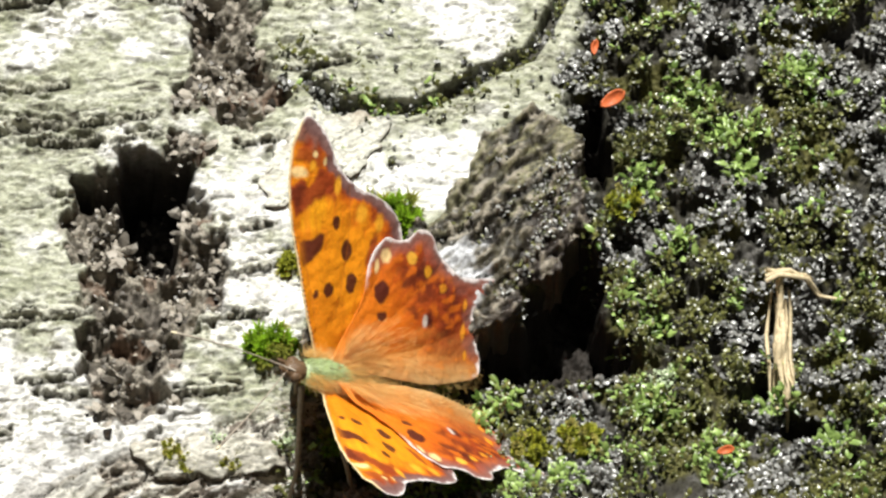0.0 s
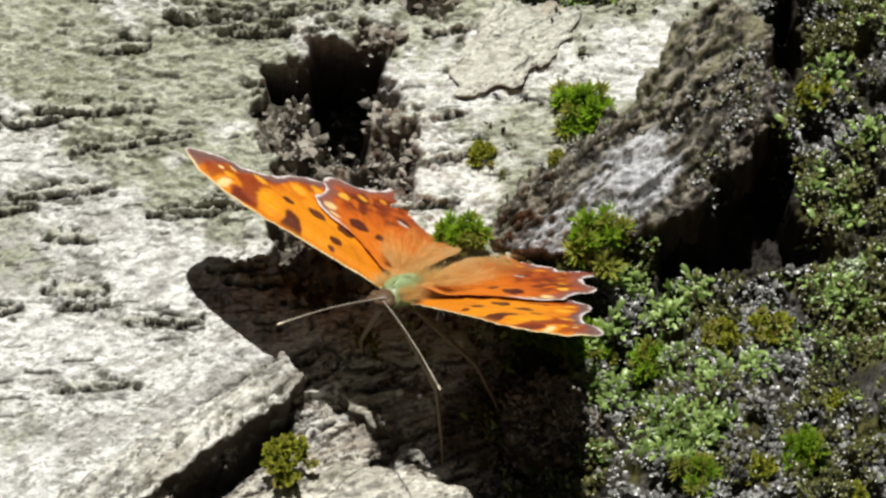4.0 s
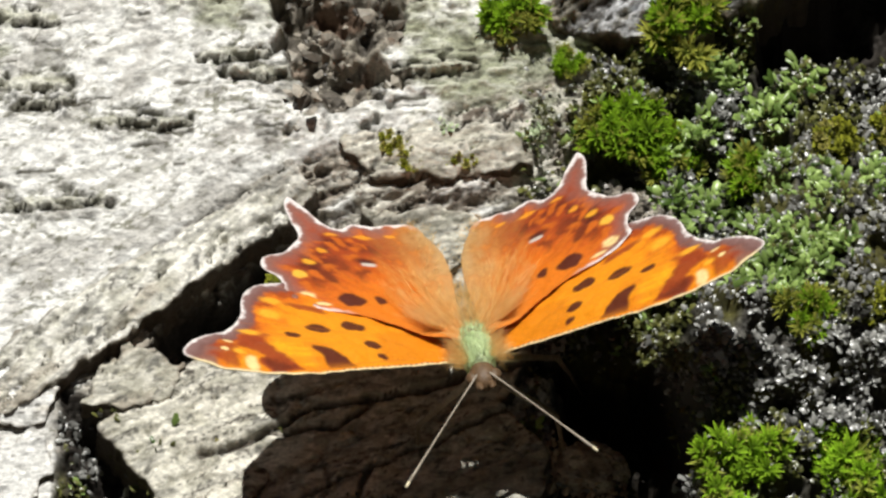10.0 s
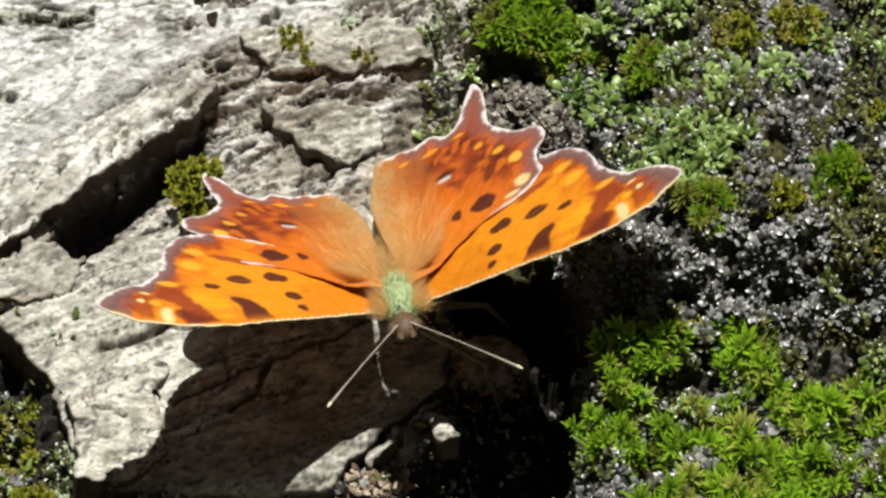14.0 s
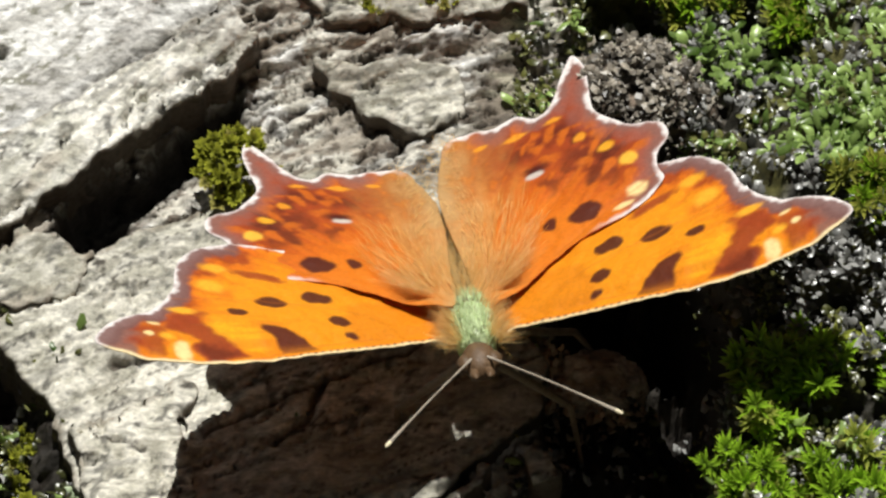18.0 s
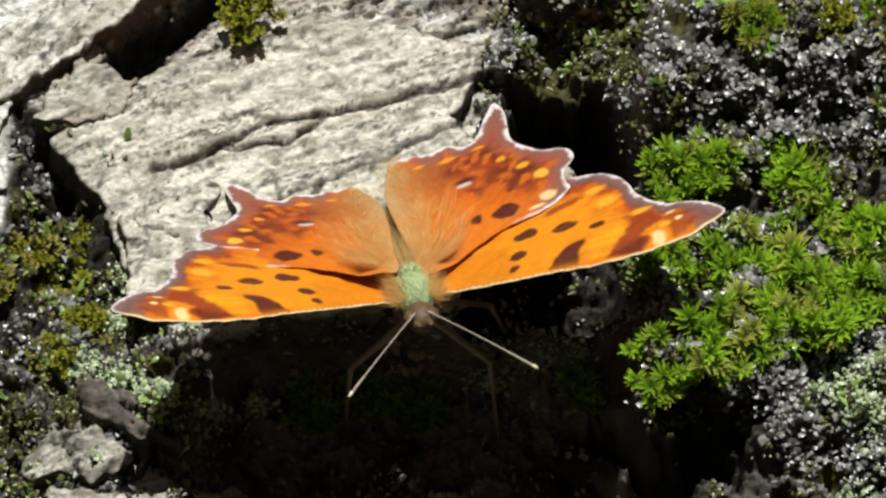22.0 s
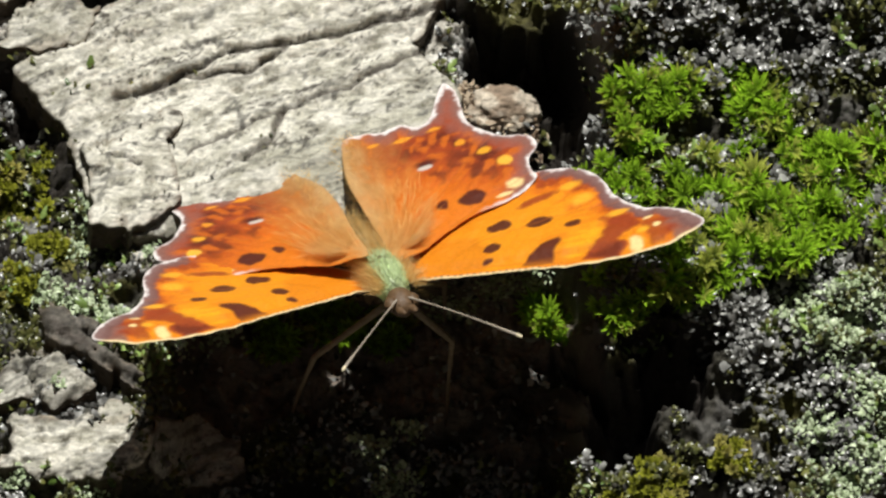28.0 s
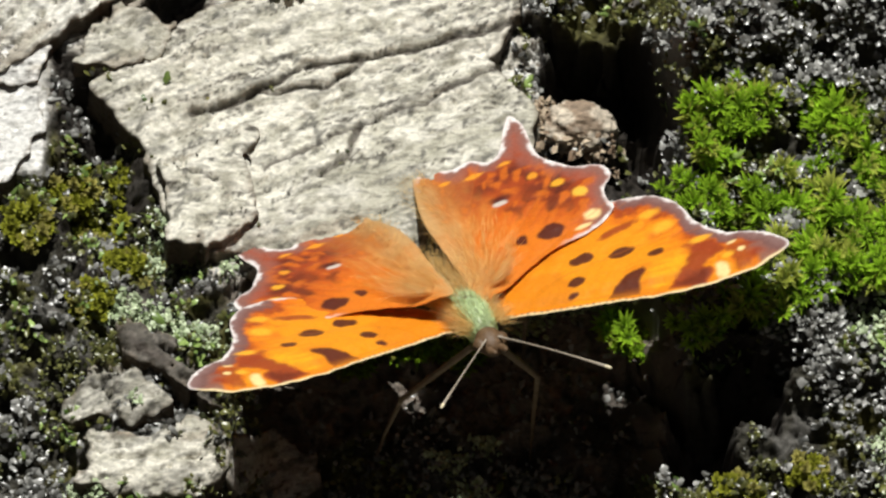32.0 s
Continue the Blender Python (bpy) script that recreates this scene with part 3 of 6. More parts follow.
def plate_tone(base, second, amount, slant, seed, calm=0.0):
    """Colours of a plate: patches of a second colour, specks and thin dark streaks along its grain."""
    def tone(X, Y, d):
        u, v = X * math.cos(slant) + Y * math.sin(slant), -X * math.sin(slant) + Y * math.cos(slant)
        c = np.zeros(X.shape + (3,)) + base
        c = mix3(c, second, step01(fbm(u * 0.2, v * 0.7, seed, 5), 0.08 - amount, 0.24 - amount) * 0.75)
        c = mix3(c, base * 1.25, 0.85 * step01(fbm(u * 0.07, v * 0.16, seed + 21, 3), 0.0, 0.10))
        c = mix3(c, base * np.array((0.58, 0.58, 0.52)), (0.6 - 0.5 * calm) * step01(grain(u * 0.9, v * 1.5, seed + 7, 4), -0.02, 0.14))
        c = mix3(c, base * np.array((0.36, 0.35, 0.31)), (0.6 - 0.55 * calm) * step01(grain(u * 0.8, v * 1.9, seed + 13, 5), 0.07, 0.17))
        c = mix3(c, base * 0.35, 0.6 * step01(fbm(u * 0.22, v * 2.2, seed + 9, 4), 0.15, 0.21))
        c = mix3(c, base * 0.2, (0.8 - 0.5 * calm) * step01(grain(u * 1.4, v * 1.7, seed + 11, 3), 0.18, 0.24))
        c = mix3(c, (0.05, 0.04, 0.03), 0.9 * (1 - step01(np.abs(fbm(u * 0.1, v * 0.6, seed + 40, 4)), 0.003, 0.013)))
        return mix3(c, (0.24, 0.19, 0.14), 0.6 * (1 - step01(d, 0.05, 0.5)))
    return tone


def plate_relief(level, lift, slant, rough, seed, lines=(), thin=0.0):
    """Heights of a plate: level over the trunk, lift per mm along two directions, ripples along its grain, cracks."""
    def relief(X, Y, d):
        u, v = X * math.cos(slant) + Y * math.sin(slant), -X * math.sin(slant) + Y * math.cos(slant)
        h = swell(X, Y) + level - rough * 1.0 * (1 - step01(np.abs(fbm(u * 0.1, v * 0.6, seed + 40, 4)), 0.003, 0.018)) + lift[0] * (X - lift[2]) + lift[1] * (Y - lift[3])
        h = h + rough * (fbm(u * 0.12, v * 0.5, seed, 4) * 1.6 + fbm(u * 0.2, v * 2.0, seed + 5, 4) * 0.4 + grain(u * 1.1, v * 1.7, seed + 6, 4) * 0.4 - 0.35 * step01(grain(u * 1.4, v * 1.7, seed + 11, 3), 0.18, 0.24))
        for line, depth, width in lines:
            w = along(X + 0.5 * fbm(X, Y, seed + 20), Y + 0.8 * fbm(X * 0.7, Y * 0.7, seed + 30), line)
            h = h - depth * (1 - step01(w, width * 0.25, width)) + 0.2 * depth * np.exp(-((w - 1.5 * width) / width) ** 2)
        return h - level * thin * (1 - step01(d, 0, 2.2)) - 0.08 * (1 - step01(d, 0, 0.3))
    return relief


def crack_tone(tone, lines, seed):
    def dark(X, Y, d):
        c = tone(X, Y, d)
        for line, depth, width in lines:
            w = along(X + 0.5 * fbm(X, Y, seed + 20), Y + 0.8 * fbm(X * 0.7, Y * 0.7, seed + 30), line)
            c = mix3(c, (0.06, 0.045, 0.035), 0.85 * (1 - step01(w, width * 0.3, width * 0.95)))
        return c
    return dark


def build_plates(trunk):
    def plate(label, poly, relief, tone, drop, jag=0.5, seed=1, mat=PLATE):
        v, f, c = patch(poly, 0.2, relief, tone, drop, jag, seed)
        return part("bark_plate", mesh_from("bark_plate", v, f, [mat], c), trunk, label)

    def slab_tone(X, Y, d):
        """Dark olive-brown fibres above, grey below with its wet sheen and sparkle painted in."""
        c = plate_tone(np.array((0.085, 0.074, 0.048)), np.array((0.03, 0.026, 0.017)), 0.08, 0.75, 102)(X, Y, d)
        warp = 2.5 * fbm(X * 0.2, Y * 0.2, 98, 3)
        u, v = X * 0.73 + Y * 0.68, -X * 0.68 + Y * 0.73 + warp
        c = mix3(c, (0.018, 0.015, 0.01), 0.8 * step01(fbm(u * 0.13, v * 0.9, 104, 5), 0.02, 0.10) * (1 - 0.7 * step01(27 - Y, -2, 3)))
        c = mix3(c, (0.34, 0.32, 0.27), 0.7 * step01(fbm(u * 0.4, v * 2.6, 106, 4), 0.09, 0.15))
        low = step01(inside(X, Y, [(6, 17), (9, 20), (13, 24), (17.5, 29.2), (21.5, 29), (21.5, 25), (20, 21), (15, 16.5)]) + 4 * fbm(u * 0.3, v * 1.0, 108, 4), -0.5, 0.8)
        c = mix3(c, (0.68, 0.69, 0.71), low * 0.92 * step01(fbm(u * 0.9, v * 2.0, 105, 3), -0.25, 0.0))
        c = mix3(c, (0.30, 0.285, 0.16), 0.75 * step01(fbm(u * 0.16, v * 1.5, 107, 5), 0.0, 0.12) * step01(v - 0.2 * u, -8, -3) * step01(Y, 27, 33))
        # dark brown, broken far edge
        edge = step01(X - 0.45 * Y - 12.0 + 6 * fbm(X * 0.25, Y * 0.25, 94, 4), -1, 2)
        c = mix3(c, (0.045, 0.034, 0.028), 0.9 * edge)
        # sparkle put into the colour: bumps of the grit paler, pits darker
        grit = grain(X * 1.5, Y * 1.5, 92, 4)
        c = mix3(c, (0.015, 0.012, 0.01), (0.75 - 0.35 * low) * step01(grit, 0.03, 0.14))
        return mix3(c, (0.36, 0.32, 0.25), 0.75 * step01(-grit, 0.05, 0.15) * (1 - low))

    def slab_relief(X, Y, d):
        warp = 2.5 * fbm(X * 0.2, Y * 0.2, 98, 3)
        u, v = X * 0.73 + Y * 0.68, -X * 0.68 + Y * 0.73 + warp
        h = plate_relief(2.2, (0.06, 0.0, 17, 28), 0.75, 0.9, 101)(X, Y, d)
        return h - 0.7 * step01(fbm(u * 0.13, v * 0.9, 104, 5), 0.02, 0.12) + 0.8 * fbm(u * 0.3, v * 1.4, 97, 4) + 0.6 * fbm(u * 0.5, v * 1.8, 99, 4) * step01(28 - Y, -2, 3) - 1.6 * grain(X * 1.5, Y * 1.5, 92, 4) - 0.8 * step01(X - 0.45 * Y - 12.0 + 6 * fbm(X * 0.25, Y * 0.25, 94, 4), -1, 1)

    # thick grey slab that stands off the trunk and shades the hollow below it
    slab = [(3.2, 18.8), (7.1, 25.1), (13, 29), (17.4, 33.4), (22, 41), (26, 43.5), (30.5, 40.5), (31.9, 32.2), (28.1, 26.3), (20, 19.7), (14.6, 16.4), (9, 16.6)]
    plate("thick grey weathered slab of bark standing off", slab, slab_relief,
          slab_tone, 7, 1.2, 103, SLAB)
    # dark scaly growth that clings to the slab's grain and its far edge
    rng = np.random.default_rng(66)
    p = np.stack([rng.uniform(3, 32, 16000), rng.uniform(16, 44, 16000)], 1)
    d = inside(p[:, 0], p[:, 1], slab)
    u, v = p[:, 0] * 0.73 + p[:, 1] * 0.68, -p[:, 0] * 0.68 + p[:, 1] * 0.73
    far = step01(p[:, 0] - 0.45 * p[:, 1] - 12.0, -3, 3)
    p = p[(d > 0.9) & (fbm(u * 0.3, v * 1.0, 95, 4) - 0.11 + 0.17 * far - 0.22 * step01(26.5 - p[:, 1] + 0.35 * (17 - p[:, 0]), -2, 2) + rng.uniform(-0.06, 0.06, len(p)) > 0.10)]
    n = len(p)
    a = rng.uniform(0, 6.283, n)
    base = np.stack([p[:, 0], slope_s(p[:, 0], p[:, 1]), slab_relief(p[:, 0], p[:, 1], np.full(n, 3.0)) + rng.uniform(-0.1, 0.4, n)], 1)
    axis = np.stack([np.cos(a), np.sin(a), rng.uniform(0.05, 0.9, n)], 1)
    up = np.stack([rng.normal(0, 0.3, n), rng.normal(0, 0.3, n), np.ones(n)], 1)
    ln = 0.34 * np.clip(np.exp(rng.normal(0, 0.4, n)), 0.4, 1.6)
    half = np.arange(n) % 5 < 3
    for pick, mat, label in ((half, CRUST, "dark glistening scales on the slab of bark"), (~half, OLIVE, "olive-brown growth on the slab of bark")):
        ob = new("crust", lobe_mesh("crust", base[pick], axis[pick], up[pick], ln[pick], ln[pick] * 0.7, ln[pick] * 0.2, mat, 67))
        ob.matrix_world = TRUNK
        tagged(ob, label, "liverwort", kind="stuff")
    # large pale plate low on the trunk, with an eye-shaped split
    eye = [(-22.5, -17.8), (-18, -16.4), (-13.9, -14), (-10.5, -13.7), (-5, -12.6), (2.1, -10.4)]
    eye_low = [(-18, -16.4), (-12, -15.7), (-9.5, -14)]
    split = [(-16.9, -22.5), (-10.4, -19.4), (-4.4, -17.1), (0.8, -14.2)]
    lines = ((eye, 0.7, 0.42), (eye_low, 0.6, 0.36), (split, 0.35, 0.26), ([(-9.5, -19), (-10.5, -21.5), (-12.5, -23)], 0.6, 0.35))
    low = [(-30.3, -15.1), (-25, -10.5), (-20, -8.2), (-9.6, -4.5), (-2, -6), (3.0, -8.4), (2.1, -11.8), (0.3, -13.6), (3.8, -17),
           (4.0, -21), (-1, -25), (-5.2, -30), (-16, -30.3), (-21.6, -29.4), (-24.6, -26.1), (-26.4, -20.4)]
    plate("large pale split plate of birch bark", low, plate_relief(1.2, (0.05, 0.0, -12, -18), 0.33, 0.55, 111, lines, 0.3),
          crack_tone(plate_tone(PALE, np.array((0.47, 0.45, 0.36)), 0.12, 0.33, 112), lines, 111), 4.5, 0.45, 113)
    # slanting ridge below the white skin
    ridge = [(-42, -12.5), (-36, -7.5), (-29.7, -3), (-22, 2), (-15.6, 6.6), (-13.2, 4), (-15, 1.2), (-19, -1), (-25.5, -6), (-33, -11.8), (-41, -17)]
    plate("slanting grey-white ridge of peeling bark", ridge, plate_relief(1.7, (0, 0.05, -25, -2), 0.68, 1.0, 121),
          plate_tone(np.array((0.80, 0.78, 0.71)), WARM, 0.04, 0.68, 122), 4, 0.5, 123)
    # the loose flakes
    for label, poly, level, slant, seed, base, second, am in (
            ("pale loose flake of bark with a curled tip", [(-25.3, -22.3), (-22, -21), (-18, -19), (-15.5, -17.1), (-13.7, -20.9), (-16.7, -20.2), (-18, -21.4), (-17.3, -26.6), (-19.7, -29.4), (-24.4, -28.9)], 2.0, 0.2, 131, PALE, WARM, 0.05),
            ("pale round-edged flake of bark", [(-30, -44.5), (-26.6, -45), (-22.4, -43.2), (-19.6, -45), (-20, -48.3), (-22.3, -50), (-26, -50.5), (-31, -49)], 1.6, 0.2, 141, PALE, WARM, 0.08),
            # a pale flake in shade, the dimness put into its base colour
            ("flake of bark low in the hollow, dull grey for shade", [(-19.2, -45.2), (-16, -44.6), (-12.8, -46.3), (-12.2, -49.4), (-15.5, -51), (-19.4, -50.2)], 1.4, 0.3, 251, np.array((0.42, 0.40, 0.36)), WARM, 0.0),
            ("dark grey curled strip of bark", [(-28.4, -35.4), (-24.6, -36.6), (-20.6, -39.5), (-19.4, -43.2), (-21.5, -42.2), (-23, -40.2), (-28, -37.6)], 1.5, -0.6, 151, np.array((0.15, 0.135, 0.115)), DEEP, 0.05),
            ("grey splintered flake of bark", [(-30, -38.5), (-26, -39.5), (-23, -42), (-27, -44), (-32, -43)], 0.8, 0.5, 161, np.array((0.50, 0.48, 0.42)), GREY, 0.1),
            ("flat chalk-white flake of bark beside a gap", [(-50, -9.5), (-42, -9), (-34.8, -10.2), (-33.2, -12), (-34, -15), (-42, -16), (-50, -17)], 0.9, 0.1, 231, np.array((0.80, 0.79, 0.76)), WARM, -0.05),
            ("flat chalk-white flake of bark beside a gap", [(-50, -17.4), (-41, -16.6), (-34.2, -15.8), (-33.6, -19), (-34.6, -21.6), (-37, -23.2), (-50, -25)], 0.9, 0.15, 241, np.array((0.80, 0.79, 0.76)), WARM, -0.05),
            ("small pale spike of bark", [(0.2, -24.2), (1.0, -24.8), (-0.6, -26.4), (-2.4, -27.8), (-1.4, -26.2)], 1.7, 0.6, 171, PALE, WARM, 0.0),
            ("small three-cornered chip of bark", [(2.6, -23.2), (4.8, -25.2), (3.0, -26.2), (2.3, -25)], 1.7, 0.1, 181, PALE, WARM, 0.1),
            ("grey flaking shelf of bark", [(-12, 9), (-5, 10.5), (2, 9.5), (3.5, 6.5), (-3, 5), (-9, 5.2)], 0.45, 0.25, 191, PALE, WARM, 0.05),
            ("grey flaking shelf of bark", [(-10, 2.8), (-4, 3.4), (-0.8, 2.6), (-1.2, -0.8), (-3, -1.6), (-8, -0.5)], 0.5, 0.2, 201, PALE, WARM, 0.06),
            ("grey flaking shelf of bark", [(-31, -9.8), (-27, -8.5), (-23, -11.2), (-26, -14), (-31, -14)], 0.7, 0.4, 211, PALE, WARM, 0.06),
            ("cream torn edge of bark", [(4.5, 44.2), (9, 43.8), (13.6, 43.6), (12.6, 40.2), (9.1, 36.8), (5.3, 34.8), (0.5, 33.6), (0.2, 36), (2.5, 41)], 0.6, 0.5, 221, np.array((0.66, 0.65, 0.56)), WARM, -0.02)):
        plate(label, poly, plate_relief(level, (0, 0, 0, 0), slant, 0.4 if level in (0.9, 0.6) else 1.5 if level in (1.5, 0.8) else 0.7, seed, (), 0.15), plate_tone(base, second, am, slant, seed + 1, 1.0 if level in (0.9, 0.6) else 0.0), level + 1.2, 1.0, seed + 2)


def build_lumps():
    """A knobbly dark lump and a crumbled brown one, each of many grains."""
    def lump(name, label, x, s, rx, rs, height, mat, grains, seed):
        rng = np.random.default_rng(seed)
        bm = bmesh.new()
        bmesh.ops.create_icosphere(bm, subdivisions=5, radius=1)
        for vert in bm.verts:
            c = vert.co
            n = noise.fractal(c * 2.2 + Vector((seed, 0, 0)), 0.8, 2.1, 5) * 0.16 + noise.fractal(c * 7 + Vector((0, seed, 0)), 0.7, 2, 3) * 0.06
            c *= 1 + n
            vert.co = Vector((c.x * rx, c.y * rs, c.z * height)) * MM
        me = bpy.data.meshes.new(name)
        bm.to_mesh(me)
        bm.free()
        at = me.attributes.new("tone", "FLOAT_COLOR", "POINT")
        co = np.empty(len(me.vertices) * 3, np.float32)
        me.vertices.foreach_get("co", co)
        co = co.reshape(-1, 3) / MM
        tone = np.zeros((len(co), 3)) + np.array(mat[0])
        tone = mix3(tone, mat[1], step01(fbm(co[:, 0] * 0.9, co[:, 1] * 0.9 + co[:, 2], seed, 5), -0.02, 0.12))
        at.data.foreach_set("color", np.concatenate([tone, np.ones((len(co), 1))], 1).astype(np.float32).ravel())
        me.polygons.foreach_set("use_smooth", np.ones(len(me.polygons), bool))
        me.materials.append(BARK)
        ob = new(name, me)
        ob.matrix_world = TRUNK @ Matrix.Translation(Vector((x, slope_s(x, s), float(bark_h(x, s)) + height * 0.35)) * MM)
        tagged(ob, label, "bark lump")
    lump("bark_lump", "knobbly dark grey lump of bark on the trunk", 9.4, -1.4, 4.7, 4.4, 5.6, ((0.045, 0.036, 0.028), (0.26, 0.20, 0.15)), 60, 3)
    lump("bark_lump", "crumbled light brown lump at the plate's end", 7.2, -18.6, 2.9, 2.0, 2.2, ((0.62, 0.54, 0.43), (0.32, 0.24, 0.17)), 60, 8)


# ---- leaves, moss, lichen and crust ----
def leaf_mesh(name, base, axis, up, length, width, cup, mat, foot=None, tip=None):
    """Many small pointed leaves in one mesh: base points, directions, and sizes in mm."""
    axis = axis / np.linalg.norm(axis, axis=1, keepdims=True)
    side = np.cross(axis, up)
    side /= np.linalg.norm(side, axis=1, keepdims=True) + 1e-9
    nrm = np.cross(side, axis)
    L, Wd, C = length[:, None], width[:, None], cup[:, None]
    v = np.stack([base, base + axis * L * 0.5 + side * Wd * 0.5 + nrm * C, base + axis * L - nrm * C * 0.3,
                  base + axis * L * 0.5 - side * Wd * 0.5 + nrm * C, base + axis * L * 0.45], 1)
    n = len(base)
    o = np.arange(n)[:, None] * 5
    f = np.concatenate([o + np.array(t) for t in ((0, 1, 4), (1, 2, 4), (2, 3, 4), (3, 0, 4))])
    tone = None
    if foot is not None:
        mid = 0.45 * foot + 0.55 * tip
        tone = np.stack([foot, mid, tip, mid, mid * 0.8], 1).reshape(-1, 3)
    return mesh_from(name, v.reshape(-1, 3) * MM, f, [mat], tone, False)


def lobe_mesh(name, base, axis, up, length, width, dome, mat, seed):
    """Many small rounded lobes in one mesh, each domed and of uneven outline."""
    rng = np.random.default_rng(seed)
    axis = axis / np.linalg.norm(axis, axis=1, keepdims=True)
    side = np.cross(axis, up)
    side /= np.linalg.norm(side, axis=1, keepdims=True) + 1e-9
    nrm = np.cross(side, axis)
    n, k = len(base), 7
    mid = base + axis * length[:, None] * 0.45
    ring = []
    for i in range(k):
        a = 2 * math.pi * i / k
        g = rng.uniform(0.5, 1.3, n)[:, None]
        ring.append(mid + axis * length[:, None] * 0.5 * g * math.cos(a) + side * width[:, None] * 0.5 * g * math.sin(a)
                    - nrm * dome[:, None] * rng.uniform(0.2, 1.0, n)[:, None])
    v = np.stack(ring + [mid + nrm * dome[:, None] * 0.4], 1)
    o = np.arange(n)[:, None] * (k + 1)
    f = np.concatenate([o + np.array((i, (i + 1) % k, k)) for i in range(k)])
    return mesh_from(name, v.reshape(-1, 3) * MM, f, [mat], None, mat not in (CRUMBS, FLAKES, BROWN))


def moss_mesh(radius, shoots, leaf, colours, seed, flat=0.55, broad=0.17):
    """A cushion of upright shoots of uneven height, each a star of pointed leaves; colours: foot, tip, and the tip of older shoots."""
    rng = np.random.default_rng(seed)
    base, axis, length, foot_c, tip_c = [], [], [], [], []
    dark, light, old = (np.array(c) for c in colours)
    for k in range(shoots):
        r, a = radius * math.sqrt(rng.random()) * rng.uniform(0.75, 1.15), rng.uniform(0, 6.283)
        top = radius * flat * (1.15 - 0.8 * (r / radius) ** 2) * rng.uniform(0.35, 1.3)
        lean = np.array([math.cos(a) * r / radius * 0.7 + rng.normal(0, 0.25), math.sin(a) * r / radius * 0.7 + rng.normal(0, 0.25), 1.0])
        lean /= np.linalg.norm(lean)
        foot = np.array([math.cos(a) * r * 0.8, math.sin(a) * r * 0.8, -0.6])
        big = rng.uniform(0.7, 1.25)
        shade = light * rng.uniform(0.65, 1.15) if rng.random() < 0.78 else old * rng.uniform(0.7, 1.2)
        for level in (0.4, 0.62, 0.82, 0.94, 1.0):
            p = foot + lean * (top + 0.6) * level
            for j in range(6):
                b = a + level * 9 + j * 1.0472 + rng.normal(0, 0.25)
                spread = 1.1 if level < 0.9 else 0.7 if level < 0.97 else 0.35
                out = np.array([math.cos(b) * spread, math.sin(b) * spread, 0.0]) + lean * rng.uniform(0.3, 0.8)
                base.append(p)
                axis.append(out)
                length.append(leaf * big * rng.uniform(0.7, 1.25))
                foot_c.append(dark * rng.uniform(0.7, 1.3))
                # leaf tips are darker on the lower whorls
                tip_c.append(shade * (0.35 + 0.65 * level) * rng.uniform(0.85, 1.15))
    base, axis, length = np.array(base), np.array(axis), np.array(length)
    up = np.zeros_like(axis) + np.array((0.05, 0.05, 1.0))
    foot_c, tip_c, per = np.array(foot_c), np.array(tip_c), 30
    cuts = [slice(k * per, (k + 1) * per) for k in range(shoots)]
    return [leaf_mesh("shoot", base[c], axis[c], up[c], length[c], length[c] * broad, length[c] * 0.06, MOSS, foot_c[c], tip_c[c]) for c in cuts]


